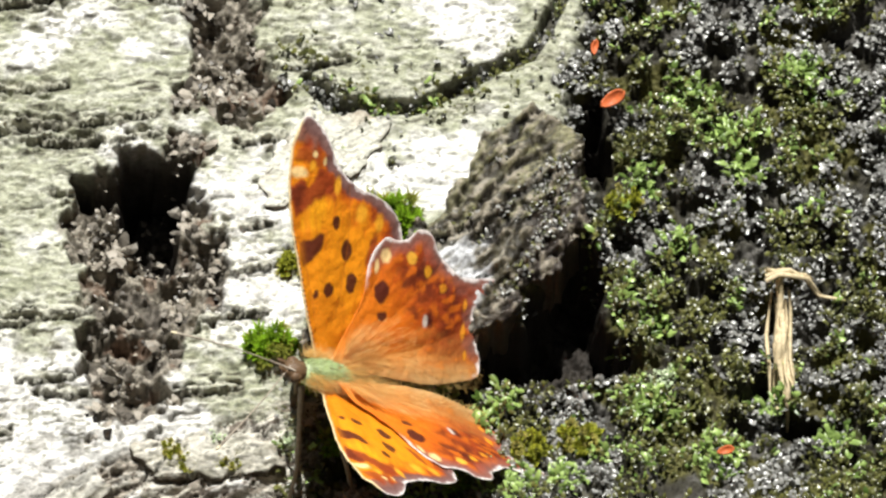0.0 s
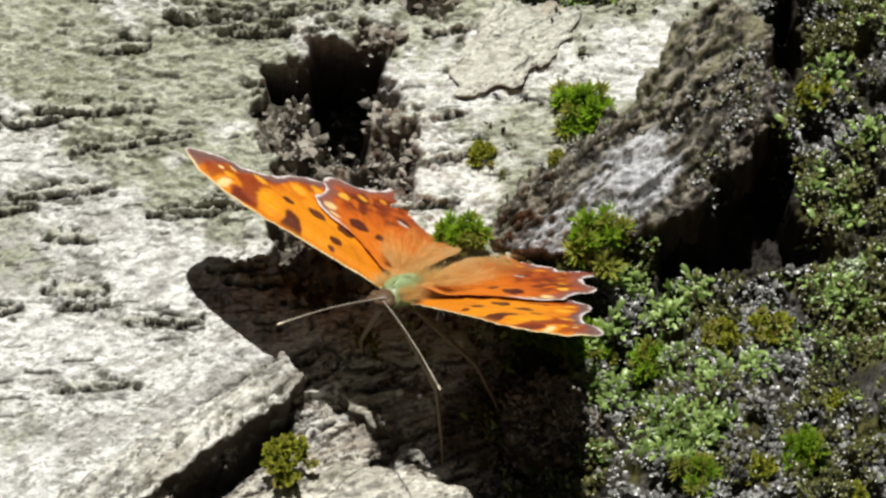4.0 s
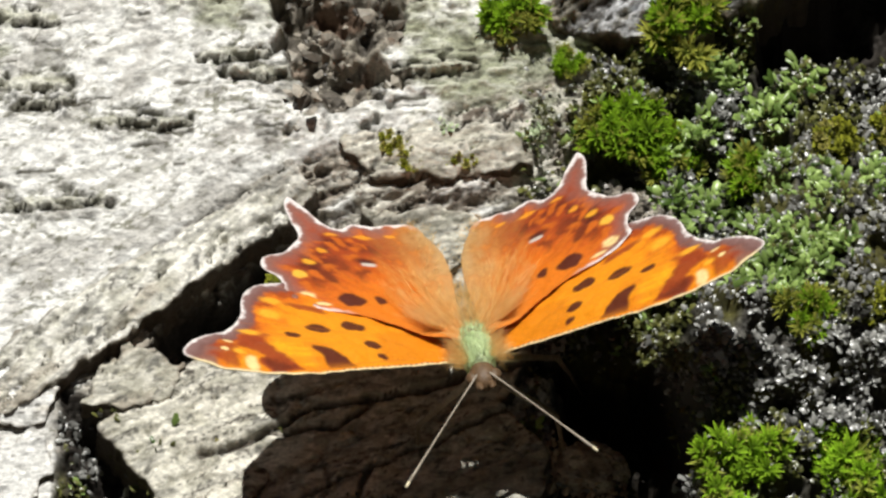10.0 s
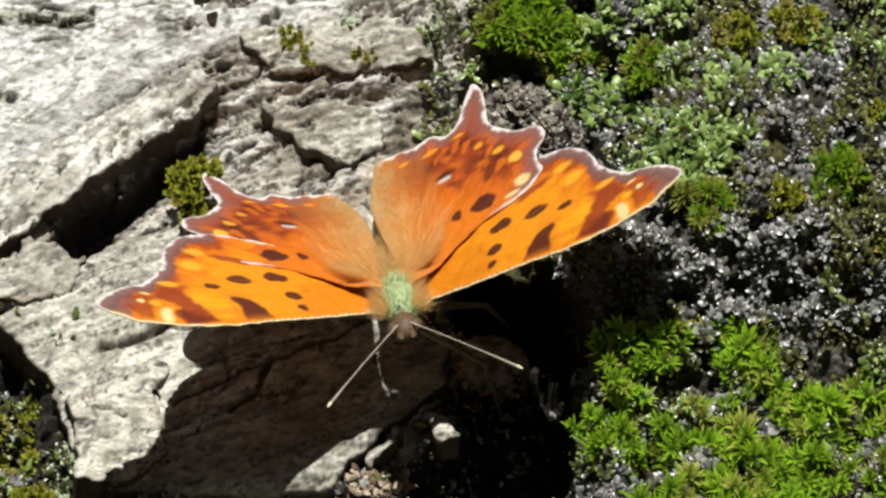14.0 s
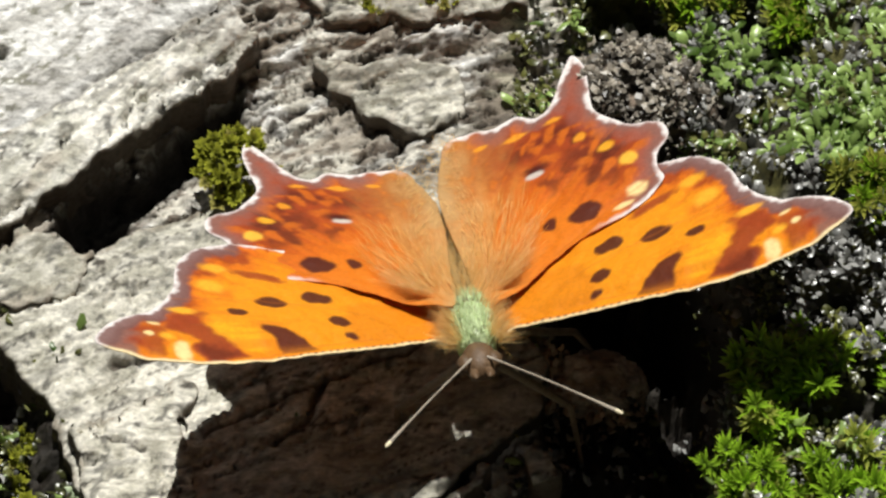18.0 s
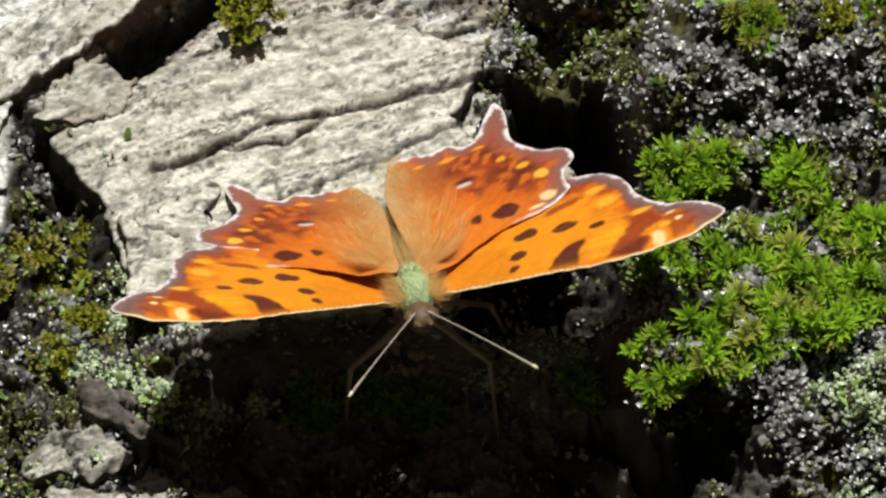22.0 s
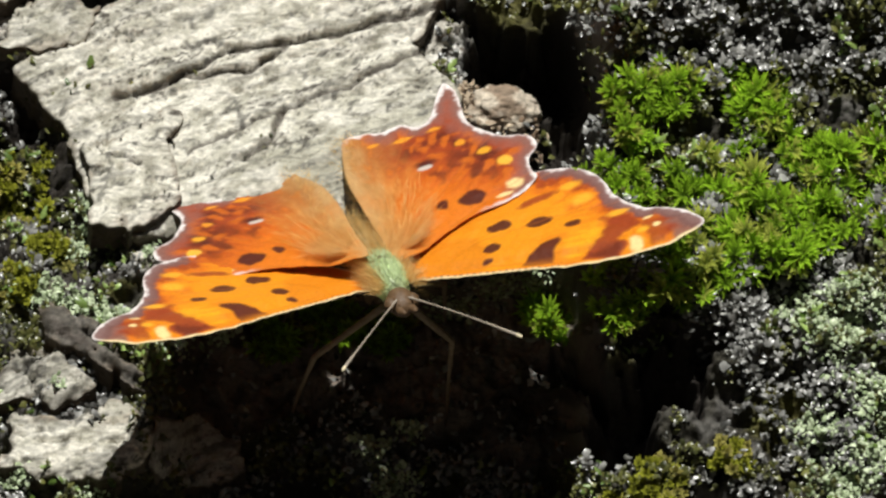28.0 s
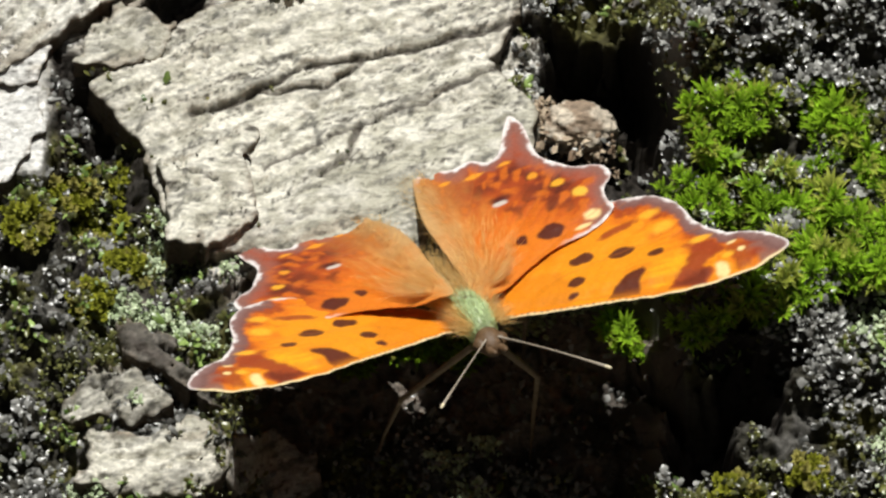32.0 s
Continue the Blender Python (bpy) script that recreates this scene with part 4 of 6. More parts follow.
def build_moss():
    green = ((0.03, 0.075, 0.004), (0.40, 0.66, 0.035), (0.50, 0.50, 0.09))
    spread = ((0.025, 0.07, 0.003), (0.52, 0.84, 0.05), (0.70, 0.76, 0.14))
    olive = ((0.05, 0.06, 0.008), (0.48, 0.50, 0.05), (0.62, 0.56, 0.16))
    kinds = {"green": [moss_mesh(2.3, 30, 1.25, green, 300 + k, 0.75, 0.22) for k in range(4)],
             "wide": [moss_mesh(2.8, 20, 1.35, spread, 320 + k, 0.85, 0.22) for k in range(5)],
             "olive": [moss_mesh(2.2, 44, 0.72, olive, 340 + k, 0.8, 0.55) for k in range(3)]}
    words = {"green": ("bright green cushion of star-shaped moss on bark", "moss"),
             "wide": ("spreading bright green moss among dark crust", "moss"),
             "olive": ("small olive-yellow cushion of moss on bark", "moss")}

    def put(kind, spots):
        for k, (x, s, size) in enumerate(spots):
            ob = new("moss_tuft")
            for shoot in kinds[kind][k % len(kinds[kind])]:
                part("shoot", shoot, ob)
            place = Vector((x, slope_s(x, s), max(float(bark_h(x, s)) + (2.2 if size == 0.9 and kind == "olive" else 0.2), float(swell(x, s)) + 2.3 if size == 1.15 else -99))) * MM
            ob.matrix_world = TRUNK @ Matrix.Translation(place) @ pose(0, 0, 0, 0, 0, 57 * k) @ Matrix.Diagonal((size, size, size, 1))
            tagged(ob, words[kind][0], words[kind][1], "moss cushions on the trunk")

    put("green", [(12.8, 32.4, 1.0), (14.8, 17.2, 1.15), (1.4, 19.0, 0.85), (33.3, -2.6, 0.8), (5.5, 15.2, 0.45), (23.2, -5.6, 0.8),
                  (8.4, 10.2, 0.9), (11.4, 9.2, 1.0), (13.6, 8.0, 0.8), (20.0, 6.6, 0.8), (-10, -37, 0.9), (-6, -36.4, 0.8), (-2, -36.6, 0.8)])
    put("wide", [(17.2, -19.2, 0.95), (19.6, -17.6, 0.8), (26, -16.4, 0.85), (27.2, -20.2, 0.9), (15.8, -24.6, 0.8), (19.5, -26, 0.9), (22.6, -25, 0.9),
                 (26.2, -27.2, 1.0), (30.8, -24.6, 0.9), (34.6, -25.4, 1.0), (16.4, -33.6, 0.9), (20.4, -32.2, 1.0), (24, -30.6, 1.0), (28, -30.4, 0.8),
                 (31.8, -28.2, 0.8), (12, -34.5, 0.9), (37, -22, 0.9), (38.5, -28, 0.9)])
    put("olive", [(-15.2, -5.2, 0.9), (-28.9, -24.9, 1.0), (-31.6, -23.2, 0.8), (-27.6, -21.4, 0.5), (18.8, -49.8, 0.8), (16, -51, 0.7), (-27.6, -30, 0.7),
                  (-30, -33, 0.7), (-22, -16.2, 0.3), (-9.8, -19.7, 0.35), (17.6, 29.5, 0.4), (10.5, 27.6, 0.35), (3.2, 27.8, 0.5), (26, 8.5, 0.7), (30.5, 9, 0.8), (36, 2, 0.7),
                  (-6.5, 7.2, 0.4), (-2.5, 7.6, 0.5), (29, -5, 0.7), (38, -8, 0.7), (-8, 8.6, 0.45), (35, 34, 0.6), (-35, -27, 0.8), (24.5, -47.5, 0.7)])


def build_scatter():
    rng = np.random.default_rng(77)

    def scatter(name, label, category, centres, count, size, mat, spread, lift):
        pts = []
        for cx, cs, r in centres:
            n = max(6, int(count * r * r))
            a, q = rng.uniform(0, 6.283, n), r * np.sqrt(rng.random(n)) * (1 + 0.3 * rng.normal(size=n))
            pts.append(np.stack([cx + q * np.cos(a) * spread, cs + q * np.sin(a)], 1))
        p = np.concatenate(pts)
        return leaves_at(name, label, category, p, size, mat, lift)

    def leaves_at(name, label, category, p, size, mat, lift, extra=0.0):
        slim = 0.62 if mat is LEAFY else 1.0
        n = len(p)
        h = bark_h(p[:, 0], p[:, 1]) + rng.uniform(0, lift, n) + extra
        base = np.stack([p[:, 0], slope_s(p[:, 0], p[:, 1]), h], 1)
        a = rng.uniform(0, 6.283, n)
        axis = np.stack([np.cos(a), np.sin(a), rng.uniform(0.05, 1.1, n)], 1)
        up = np.stack([rng.normal(0, 0.35, n), rng.normal(0, 0.35, n), np.ones(n)], 1)
        ln = size * np.clip(np.exp(rng.normal(-0.05, 0.38, n)), 0.4, 1.6)
        ob = new(name, lobe_mesh(name, base, axis, up, ln, ln * rng.uniform(0.55, 0.95, n) * slim, ln * 0.22, mat, n))
        ob.matrix_world = TRUNK
        return tagged(ob, label, category, kind="stuff")

    # glistening dark crust over all the dark side
    p = np.stack([rng.uniform(2, 65, 150000), rng.uniform(-62, 62, 150000)], 1)
    q = np.stack([rng.uniform(-50, 6, 30000), rng.uniform(-62, -14, 30000)], 1)
    p = np.concatenate([p, q])
    i = np.clip(((p[:, 1] - gs[0]) / STEP).astype(int), 0, len(gs) - 1)
    j = np.clip(((p[:, 0] - gx[0]) / STEP).astype(int), 0, len(gx) - 1)
    tone = BCOL[i, j].mean(1)
    slab = inside(p[:, 0], p[:, 1], [(3, 19), (7, 25), (17, 33.4), (23, 42), (30.5, 40.5), (32, 32), (28, 26), (20, 19.7), (14.6, 16.4)])
    gap = inside(p[:, 0], p[:, 1], VOID_UP) > 0
    gap |= (inside(p[:, 0], p[:, 1], VOID_LOW) > 0) | (inside(p[:, 0], p[:, 1], VOID_SIDE) > 0)
    gap |= inside(p[:, 0], p[:, 1], MOSS_GAP) > 0
    gap |= inside(p[:, 0], p[:, 1], DEEP_RIGHT) > 0
    gap |= (inside(p[:, 0], p[:, 1], STRAW_GAP) > 0) | (inside(p[:, 0], p[:, 1], STRAW_GAP_B) > 0)
    gap |= (inside(p[:, 0], p[:, 1], DEEP_MID) > 0) & (rng.random(len(p)) > 0.1)
    keep = (tone < 0.22) & (slab < 0.3) & ~gap
    # bumps are covered, hollows lie bare
    bump = knobs(p[:, 0], p[:, 1]) + rng.uniform(-0.10, 0.10, len(p))
    keep &= bump > -0.055
    deep = inside(p[:, 0], p[:, 1], DEEP_LOW) > 0.5
    keep &= ~deep | (rng.random(len(p)) < 0.12)
    g = fbm(p[:, 0] * 0.16, p[:, 1] * 0.16, 410, 3) + fbm(p[:, 0] * 0.7, p[:, 1] * 0.7, 415, 3) * 0.7 + 0.10 * step01(p[:, 0] + 0.3 * p[:, 1], 18, 34) - 0.2 * step01(p[:, 0], 42, 48) * step01(p[:, 1], 16, 22) - 0.10 * step01(-p[:, 1], -5, 4) * step01(p[:, 0], 15, 22)
    green = keep & ~deep & (g + rng.uniform(-0.05, 0.05, len(p)) > 0.03)
    leaves_at("crust", "dark glistening scaly crust of liverwort on bark", "liverwort", p[keep & ~green & (rng.random(len(p)) < 0.8)], 0.56, CRUST, 0.5)
    leaves_at("olive_growth", "olive-brown mossy growth over the crust", "moss", p[green & (rng.random(len(p)) < 0.85)], 0.5, OLIVE, 1.2)
    fresh = green & (bump > 0.05) & (fbm(p[:, 0] * 0.3, p[:, 1] * 0.3, 430, 3) > 0.02) & (rng.random(len(p)) < 0.5)
    leaves_at("leafy_liverwort", "small fresh green liverwort leaves over the crust", "liverwort", p[fresh & (rng.random(len(p)) < 0.7)], 0.8, LEAFY, 1.3)
    # pale green leafy growth
    for k, centres in enumerate((
            [(17.4, 14.9, 1.6), (20.8, 11.6, 1.8), (23, 14, 1.5), (15.7, 9.2, 1.4)], [(20, 6.9, 1.8), (25.1, 5, 1.6), (29.4, 5.9, 1.2)],
            [(20.8, 1.7, 1.9), (24.6, -0.2, 2.0), (18.6, -1.6, 1.2)], [(11.2, 3.8, 1.5), (15.5, 3.3, 1.9), (13.3, 8.1, 1.6)],
            [(23.7, -0.1, 1.6), (21.5, -2, 2.0), (33.6, -2.4, 1.4), (31.9, 9, 1.5)], [(38, 22, 1.2), (36.5, 37, 1.5), (40, 30, 1.2), (44, 42, 1.6)],
            [(37.5, 12, 1.6), (44, 8, 1.8), (49, 14, 1.6), (55, 10, 1.6)], [(41, 46, 1.8), (47, 38, 1.4), (52, 48, 1.8)])):
        scatter("leafy_liverwort", "light green leafy liverwort in loose patches", "liverwort", centres, 40, 0.92, LEAFY, 1.25, 1.7)
    for centres in ([(38.5, 15.8, 1.0), (39.0, 16.4, 0.7)], [(30.8, -35.6, 2.2), (34.7, -34.7, 2.2), (32.5, -38.4, 2.0)],
                    [(35.5, -42.2, 2.4), (30.8, -45, 1.6), (32.4, -49.3, 2.0), (35, -47.9, 2.0)],
                    [(-28.5, -33.4, 1.3), (-26, -34.2, 1.3), (-23.5, -35.4, 1.3), (-21.4, -36.6, 1.2)], [(3.5, -34, 1.6), (7, -32.8, 1.6), (9.8, -32.3, 1.2)],
                    [(-28, -47, 1.0), (-30, -49, 1.4), (-24, -51, 1.4)], [(-18, -37.5, 1.2), (-14.5, -37.6, 1.0)], [(-24.6, -26.5, 0.9), (-25, -28.5, 1.0)],
                    [(0, -45, 1.0), (-3, -47, 1.2), (-1, -50, 1.4)], [(-26.5, -42, 0.5), (-19.5, -30.5, 0.7)], [(4.5, -1.5, 0.5), (3, 9.3, 0.7), (-4, 9.6, 0.6)]):
        scatter("pale_lichen", "pale grey-green crinkled lichen in small lobes", "lichen", centres, 95, 0.42, LICHEN, 1.15, 1.3)
    # crumbs in the hollows and cracks of the white bark
    p = np.stack([rng.uniform(-20, 4, 9000), rng.uniform(5, 61, 9000)], 1)
    i = np.clip(((p[:, 1] - gs[0]) / STEP).astype(int), 0, len(gs) - 1)
    j = np.clip(((p[:, 0] - gx[0]) / STEP).astype(int), 0, len(gx) - 1)
    tone = BCOL[i, j].mean(1)
    keep = (crumbled(p[:, 0], p[:, 1]) > 0.5) & (tone > 0.026)
    few = p[keep & (fbm(p[:, 0] * 0.5, p[:, 1] * 0.5, 440, 3) > 0.04)][:380]
    leaves_at("bark_flakes", "larger brown flakes of rotten bark in the hollow", "bark crumbs", few, 1.1, FLAKES, 0.3)
    keep &= fbm(p[:, 0] * 0.6, p[:, 1] * 0.6, 442, 3) > 0.03
    leaves_at("bark_crumbs", "brown crumbled bark and dust in the hollow", "bark crumbs", p[keep & (rng.random(len(p)) < 0.35)], 0.6, CRUMBS, 0.3)
    p = np.stack([9.4 + rng.normal(0, 2.3, 1500), -1.0 + rng.normal(0, 2.3, 1500)], 1)
    leaves_at("bark_crumbs", "dark granular crumbs over a lump of bark", "bark crumbs", p, 0.55, CRUMBS, 0.5,
              np.where(np.hypot((p[:, 0] - 9.4) / 4.4, (p[:, 1] + 1.0) / 4.2) < 1,
                       1.8 + 5.4 * np.sqrt(np.clip(1 - ((p[:, 0] - 9.4) / 4.4) ** 2 - ((p[:, 1] + 1.0) / 4.2) ** 2, 0, 1)), 0.0))
    p = np.stack([rng.uniform(4, 10.5, 420), rng.uniform(-21, -16, 420)], 1)
    leaves_at("bark_crumbs", "light brown flakes round the crumbled lump", "bark crumbs", p, 0.6, BROWN, 1.8)
    p = np.stack([rng.uniform(-4.5, 0.8, 500), rng.uniform(-34, -26, 500)], 1)
    keep = np.abs(p[:, 0] + 1.8 + 0.45 * (p[:, 1] + 30)* -1.0) < 1.6
    leaves_at("bark_crumbs", "grey grit and flakes in a crack", "bark crumbs", p[keep], 0.7, BROWN, 1.2)


def tube(points, radii, sides=6):
    """A tapering tube through points."""
    pts = [Vector(p) for p in points]
    v, f = [], []
    for k, p in enumerate(pts):
        way = (pts[min(k + 1, len(pts) - 1)] - pts[max(k - 1, 0)]).normalized()
        q = way.to_track_quat("Z", "Y")
        for i in range(sides):
            a = 2 * math.pi * i / sides
            v.append(p + q @ Vector((math.cos(a) * radii[k], math.sin(a) * radii[k], 0)))
    for k in range(len(pts) - 1):
        for i in range(sides):
            f.append((k * sides + i, k * sides + (i + 1) % sides, (k + 1) * sides + (i + 1) % sides, (k + 1) * sides + i))
    for base, sign in ((0, -1), ((len(pts) - 1) * sides, 1)):
        ring = [base + i for i in range(sides)]
        v.append(pts[0] if sign < 0 else pts[-1])
        c = len(v) - 1
        for i in range(sides):
            f.append((ring[i], ring[(i + 1) % sides], c, c))
    return v, f


def tube_mesh(name, points, radii, mat, sides=6):
    v, f = tube(points, radii, sides)
    me = bpy.data.meshes.new(name)
    me.from_pydata([tuple(p) for p in v], [], [tuple(dict.fromkeys(q)) for q in f])
    me.polygons.foreach_set("use_smooth", np.ones(len(me.polygons), bool))
    me.materials.append(mat)
    return me


def on_bark(x, s, up=0.0):
    return Vector((x, slope_s(x, s), float(bark_h(x, s)) + up)) * MM


def build_bits():
    # a frayed stalk: fibres side by side, some splayed, one bent over at the top
    straw = new("dry_straw")
    straw.matrix_world = TRUNK
    tagged(straw, "frayed piece of dry pale straw on the bark", "straw")
    rng = np.random.default_rng(12)
    x0, s0, x1, s1 = 49.7, 24.9, 50.2, 12.5
    for k in range(9):
        side, fat = rng.normal(0, 0.55), rng.uniform(0.14, 0.42)
        top, low = rng.uniform(-0.1, 0.12), rng.uniform(0.75, 1.05)
        pts = []
        for u in np.linspace(top, low, 7):
            splay = side * (0.7 + 0.9 * u) + 0.3 * math.sin(6 * u + k)
            pts.append(on_bark(x0 + (x1 - x0) * u + splay, s0 + (s1 - s0) * u, 1.6 + 0.5 * math.sin(2 * u + k)))
        part("fibre", tube_mesh("fibre", pts, [fat * MM * w for w in (0.5, 0.9, 1, 1, 0.9, 0.7, 0.35)], STRAW), straw)
    for k in range(3):
        pts = [on_bark(x0 - 1.2 + 7.5 * u, s0 + 0.7 + 0.5 * k - 0.9 * u * u + 0.4 * math.sin(5 * u + k), 2.2 - 0.6 * u) for u in np.linspace(0, 1 - 0.2 * k, 7)]
        part("fibre", tube_mesh("fibre", pts, [0.00025, 0.0003, 0.0003, 0.00025, 0.0002, 0.00018, 0.0001], STRAW), straw)
    for x, s, size, turn in ((33.9, 44.9, 1.3, 30), (32.2, 50.3, 0.7, 80), (44.5, 7.5, 0.8, 10)):
        n = 9
        u = np.linspace(-1, 1, n)
        U, V = np.meshgrid(u, u)
        w = np.sqrt(np.clip(1 - U * U, 0, 1)) * (0.45 + 0.1 * U)
        P = np.stack([U, V * w, 0.5 * U * U + 0.9 * (V * w) ** 2], -1).reshape(-1, 3) * size * MM
        ob = new("orange_leaf", mesh_from("orange_leaf", P, grid_faces(n, n), [ORANGE]))
        mod = ob.modifiers.new("thickness", "SOLIDIFY")
        mod.thickness = 0.00012
        ob.matrix_world = TRUNK @ Matrix.Translation(on_bark(x, s, 2.0)) @ pose(0, 0, 0, 25, -10, turn)
        tagged(ob, "tiny curled orange-red fragment of a leaf", "leaf")


# ---- the butterfly: x to its side, y to its head, z to its back ----
FORE = [(0, 1.2), (1.4, 1.6), (4.5, 3.3), (9.6, 5.6), (13.3, 7.1), (16.6, 8.0), (20.1, 8.2), (22.4, 7.7), (23.2, 6.7), (22.2, 4.6), (20.6, 3.3), (19.2, 2.3),
        (18.0, 0.6), (17.2, -1.2), (16.9, -2.9), (16.2, -4.9), (14.8, -6.7), (13.4, -7.4), (11.5, -7.6), (7, -6.8), (3, -4.0), (0, -1.4)]
HIND = [(0.0, 0.4), (3, -1.2), (6.8, -2.9), (9.5, -3.0), (11.6, -3.7), (12.9, -5.0), (12.8, -6.3), (13.1, -7.6), (14.2, -9.0), (13.9, -10.7), (12.4, -11.7),
        (11.4, -13.4), (10.6, -15.0), (10.6, -17.0), (11.0, -20.2), (10.6, -22.0), (9.8, -21.2), (8.8, -19.2), (8.0, -17.9), (7.0, -17.5), (6.0, -18.6), (4.4, -18.4),
        (3, -19.1), (1.4, -18.6), (0.4, -15.2), (-0.3, -10.9), (-0.2, -4)]


def wing_mesh(outline, side, hind):
    """One wing in mm about its hinge; the pattern of bands and spots goes into 'tone'."""
    poly = smooth_outline(outline, 4)
    st = 0.11
    ax, ay = np.arange(-1, 24, st), np.arange(-23, 9.8, st)
    X, Y = np.meshgrid(ax, ay)
    d = inside(X, Y, poly)
    q = grid_faces(*X.shape)
    q = q[(d.ravel() > 0)[q].sum(1) >= 2]
    # outside corners slide on to the outline
    px, py = np.array([p[0] for p in poly]), np.array([p[1] for p in poly])
    nx, ny = np.roll(px, -1), np.roll(py, -1)
    out = np.unique(q)
    out = out[d.ravel()[out] <= 0]
    bx, by, bd = X.ravel().copy(), Y.ravel().copy(), np.full(X.size, 1e9)
    ox, oy = X.ravel()[out], Y.ravel()[out]
    for x0, y0, x1, y1 in zip(px, py, nx, ny):
        ex, ey = x1 - x0, y1 - y0
        u = np.clip(((ox - x0) * ex + (oy - y0) * ey) / (ex * ex + ey * ey + 1e-12), 0, 1)
        cx, cy = x0 + u * ex, y0 + u * ey
        dd = np.hypot(ox - cx, oy - cy)
        better = dd < bd[out]
        k = out[better]
        bd[k], bx[k], by[k] = dd[better], cx[better], cy[better]
    used = np.unique(q)
    remap = np.full(X.size, -1)
    remap[used] = np.arange(len(used))
    q = remap[q]
    x, y = bx[used], by[used]
    d = np.clip(inside(x, y, poly), 0, None)
    wob = fbm(x * 0.9, y * 0.9, 500 + hind, 4)
    reach = np.hypot(x, y)
    # distance to the outer margin only: not the leading edge or the inner side
    rim = along(x, y, HIND[4:22] if hind else FORE[8:18])
    ang = np.arctan2(y, x)
    gold, flame, rust, brown, yellow, fringe = (0.80, 0.275, 0.007), (0.58, 0.105, 0.006), (0.28, 0.038, 0.010), (0.060, 0.009, 0.007), (0.86, 0.39, 0.025), (0.84, 0.78, 0.76)
    mauve, cream, amber = (0.175, 0.085, 0.075), (0.90, 0.66, 0.30), (0.78, 0.30, 0.02)
    streak = fbm(ang * 16, reach * 0.25, 520 + hind, 3)
    ragged = fbm(x * 1.5, y * 1.5, 540 + hind, 3)
    if hind:
        tone = np.zeros(x.shape + (3,)) + np.array((0.66, 0.17, 0.008))
        tone = mix3(tone, flame, step01(np.hypot(x - 3, y + 2) + wob * 4 + streak * 3, 3.5, 9) * 0.9)
        tone = mix3(tone, rust, step01(np.hypot(x - 2, y + 3) + wob * 7 + streak * 6, 5.5, 12) * 0.85)
        # dusky clouds that run together
        for cx, cy, r in ((8.9, -10.6, 2.0), (8.0, -14.8, 1.7), (10.0, -8.6, 1.6), (10.2, -12.4, 1.3), (5.6, -14.2, 1.3), (6.2, -9.6, 1.0)):
            tone = mix3(tone, brown, (1 - step01(np.hypot(x - cx, y - cy) / r + wob * 2.2 + streak * 2.0, 0.1, 1.25)) * 0.65)
        tone = mix3(tone, (0.70, 0.17, 0.008), step01(streak + 0.6 * wob, 0.05, 0.2) * 0.55)
        tone = mix3(tone, (0.50, 0.24, 0.055), (1 - step01(x + 0.10 * y + wob * 2.5 + streak * 5, -0.5, 4.6)) * 0.6)
        tone = mix3(tone, (0.50, 0.36, 0.17), (1 - step01(x + 0.05 * y + wob * 1.5 + streak * 2, -1.0, 2.0)) * 0.6)
        tone = mix3(tone, (0.30, 0.10, 0.07), (1 - step01(rim + wob * 1.6, 1.0, 2.0)) * 0.7)
        tone = mix3(tone, (0.22, 0.11, 0.09), (1 - step01(rim + wob * 0.9, 0.4, 1.15)) * 0.75)
        spots = (((7.7, -5.1), 1.0, 0.8, brown, 0.1), ((5.4, -5.6), 0.42, 0.62, brown, 0.2), ((5.9, -11.5), 0.8, 0.55, brown, 0.5), ((5.7, -11.0), 0.62, 0.34, (0.60, 0.52, 0.46), 0.25),
                 ((5.5, -16.4), 0.75, 0.28, amber, 0.3), ((7.9, -16.2), 0.5, 0.28, amber, 0.4), ((9.1, -12.9), 0.4, 0.42, amber, 0.3), ((10.35, -10.7), 0.55, 0.46, yellow, 0.25),
                 ((11.4, -8.3), 0.58, 0.62, (0.88, 0.46, 0.05), 0.2), ((11.2, -5.2), 0.7, 0.6, cream, 0.35), ((10.0, -4.2), 0.6, 0.25, cream, 0.4), ((3.2, -17.0), 0.45, 0.24, amber, 0.4))
    else:
        tone = np.zeros(x.shape + (3,)) + np.array(gold)
        # the cell by the hinge is deeper, the rows between the bars are lighter
        tone = mix3(tone, (0.66, 0.20, 0.006), (1 - step01(np.hypot(x - 2.5, (y - 1.2) * 1.3) + wob * 1.2, 4.2, 5.0)) * 0.7)
        tone = mix3(tone, (0.88, 0.37, 0.010), (1 - step01(np.hypot((x - 14.3) / 2.2, (y - 4.2) / 1.6) + wob, 0.6, 1.1)) * 0.8)
        tone = mix3(tone, flame, step01(streak, 0.02, 0.16) * step01(reach, 6, 14) * 0.3)
        tone = mix3(tone, flame, (1 - step01(rim + wob * 3.5 + streak * 2, 1.6, 3.6)) * 0.7)
        tone = mix3(tone, flame, step01(-y - 0.25 * x + wob * 3, -1, 4.5) * 0.3)
        tone = mix3(tone, rust, (1 - step01(rim + wob * 3.2 + streak * 2, 1.1, 2.1)) * 0.8)
        bar = inside(x, y, [(13.6, 6.5), (15.3, 4.6), (15.9, 2.6), (16.6, 1.7), (18.4, 3.4), (18.4, 4.4), (17.3, 5.3), (16.7, 7.0), (16.4, 8.2)]) + wob * 1.3 + streak * 0.8
        tone = mix3(tone, rust, step01(bar, -0.3, 0.4) * 0.92)
        tone = mix3(tone, brown, step01(bar, 0.1, 0.9) * step01(y - 5.4 + wob * 2, 0, 1.5) * 0.6)
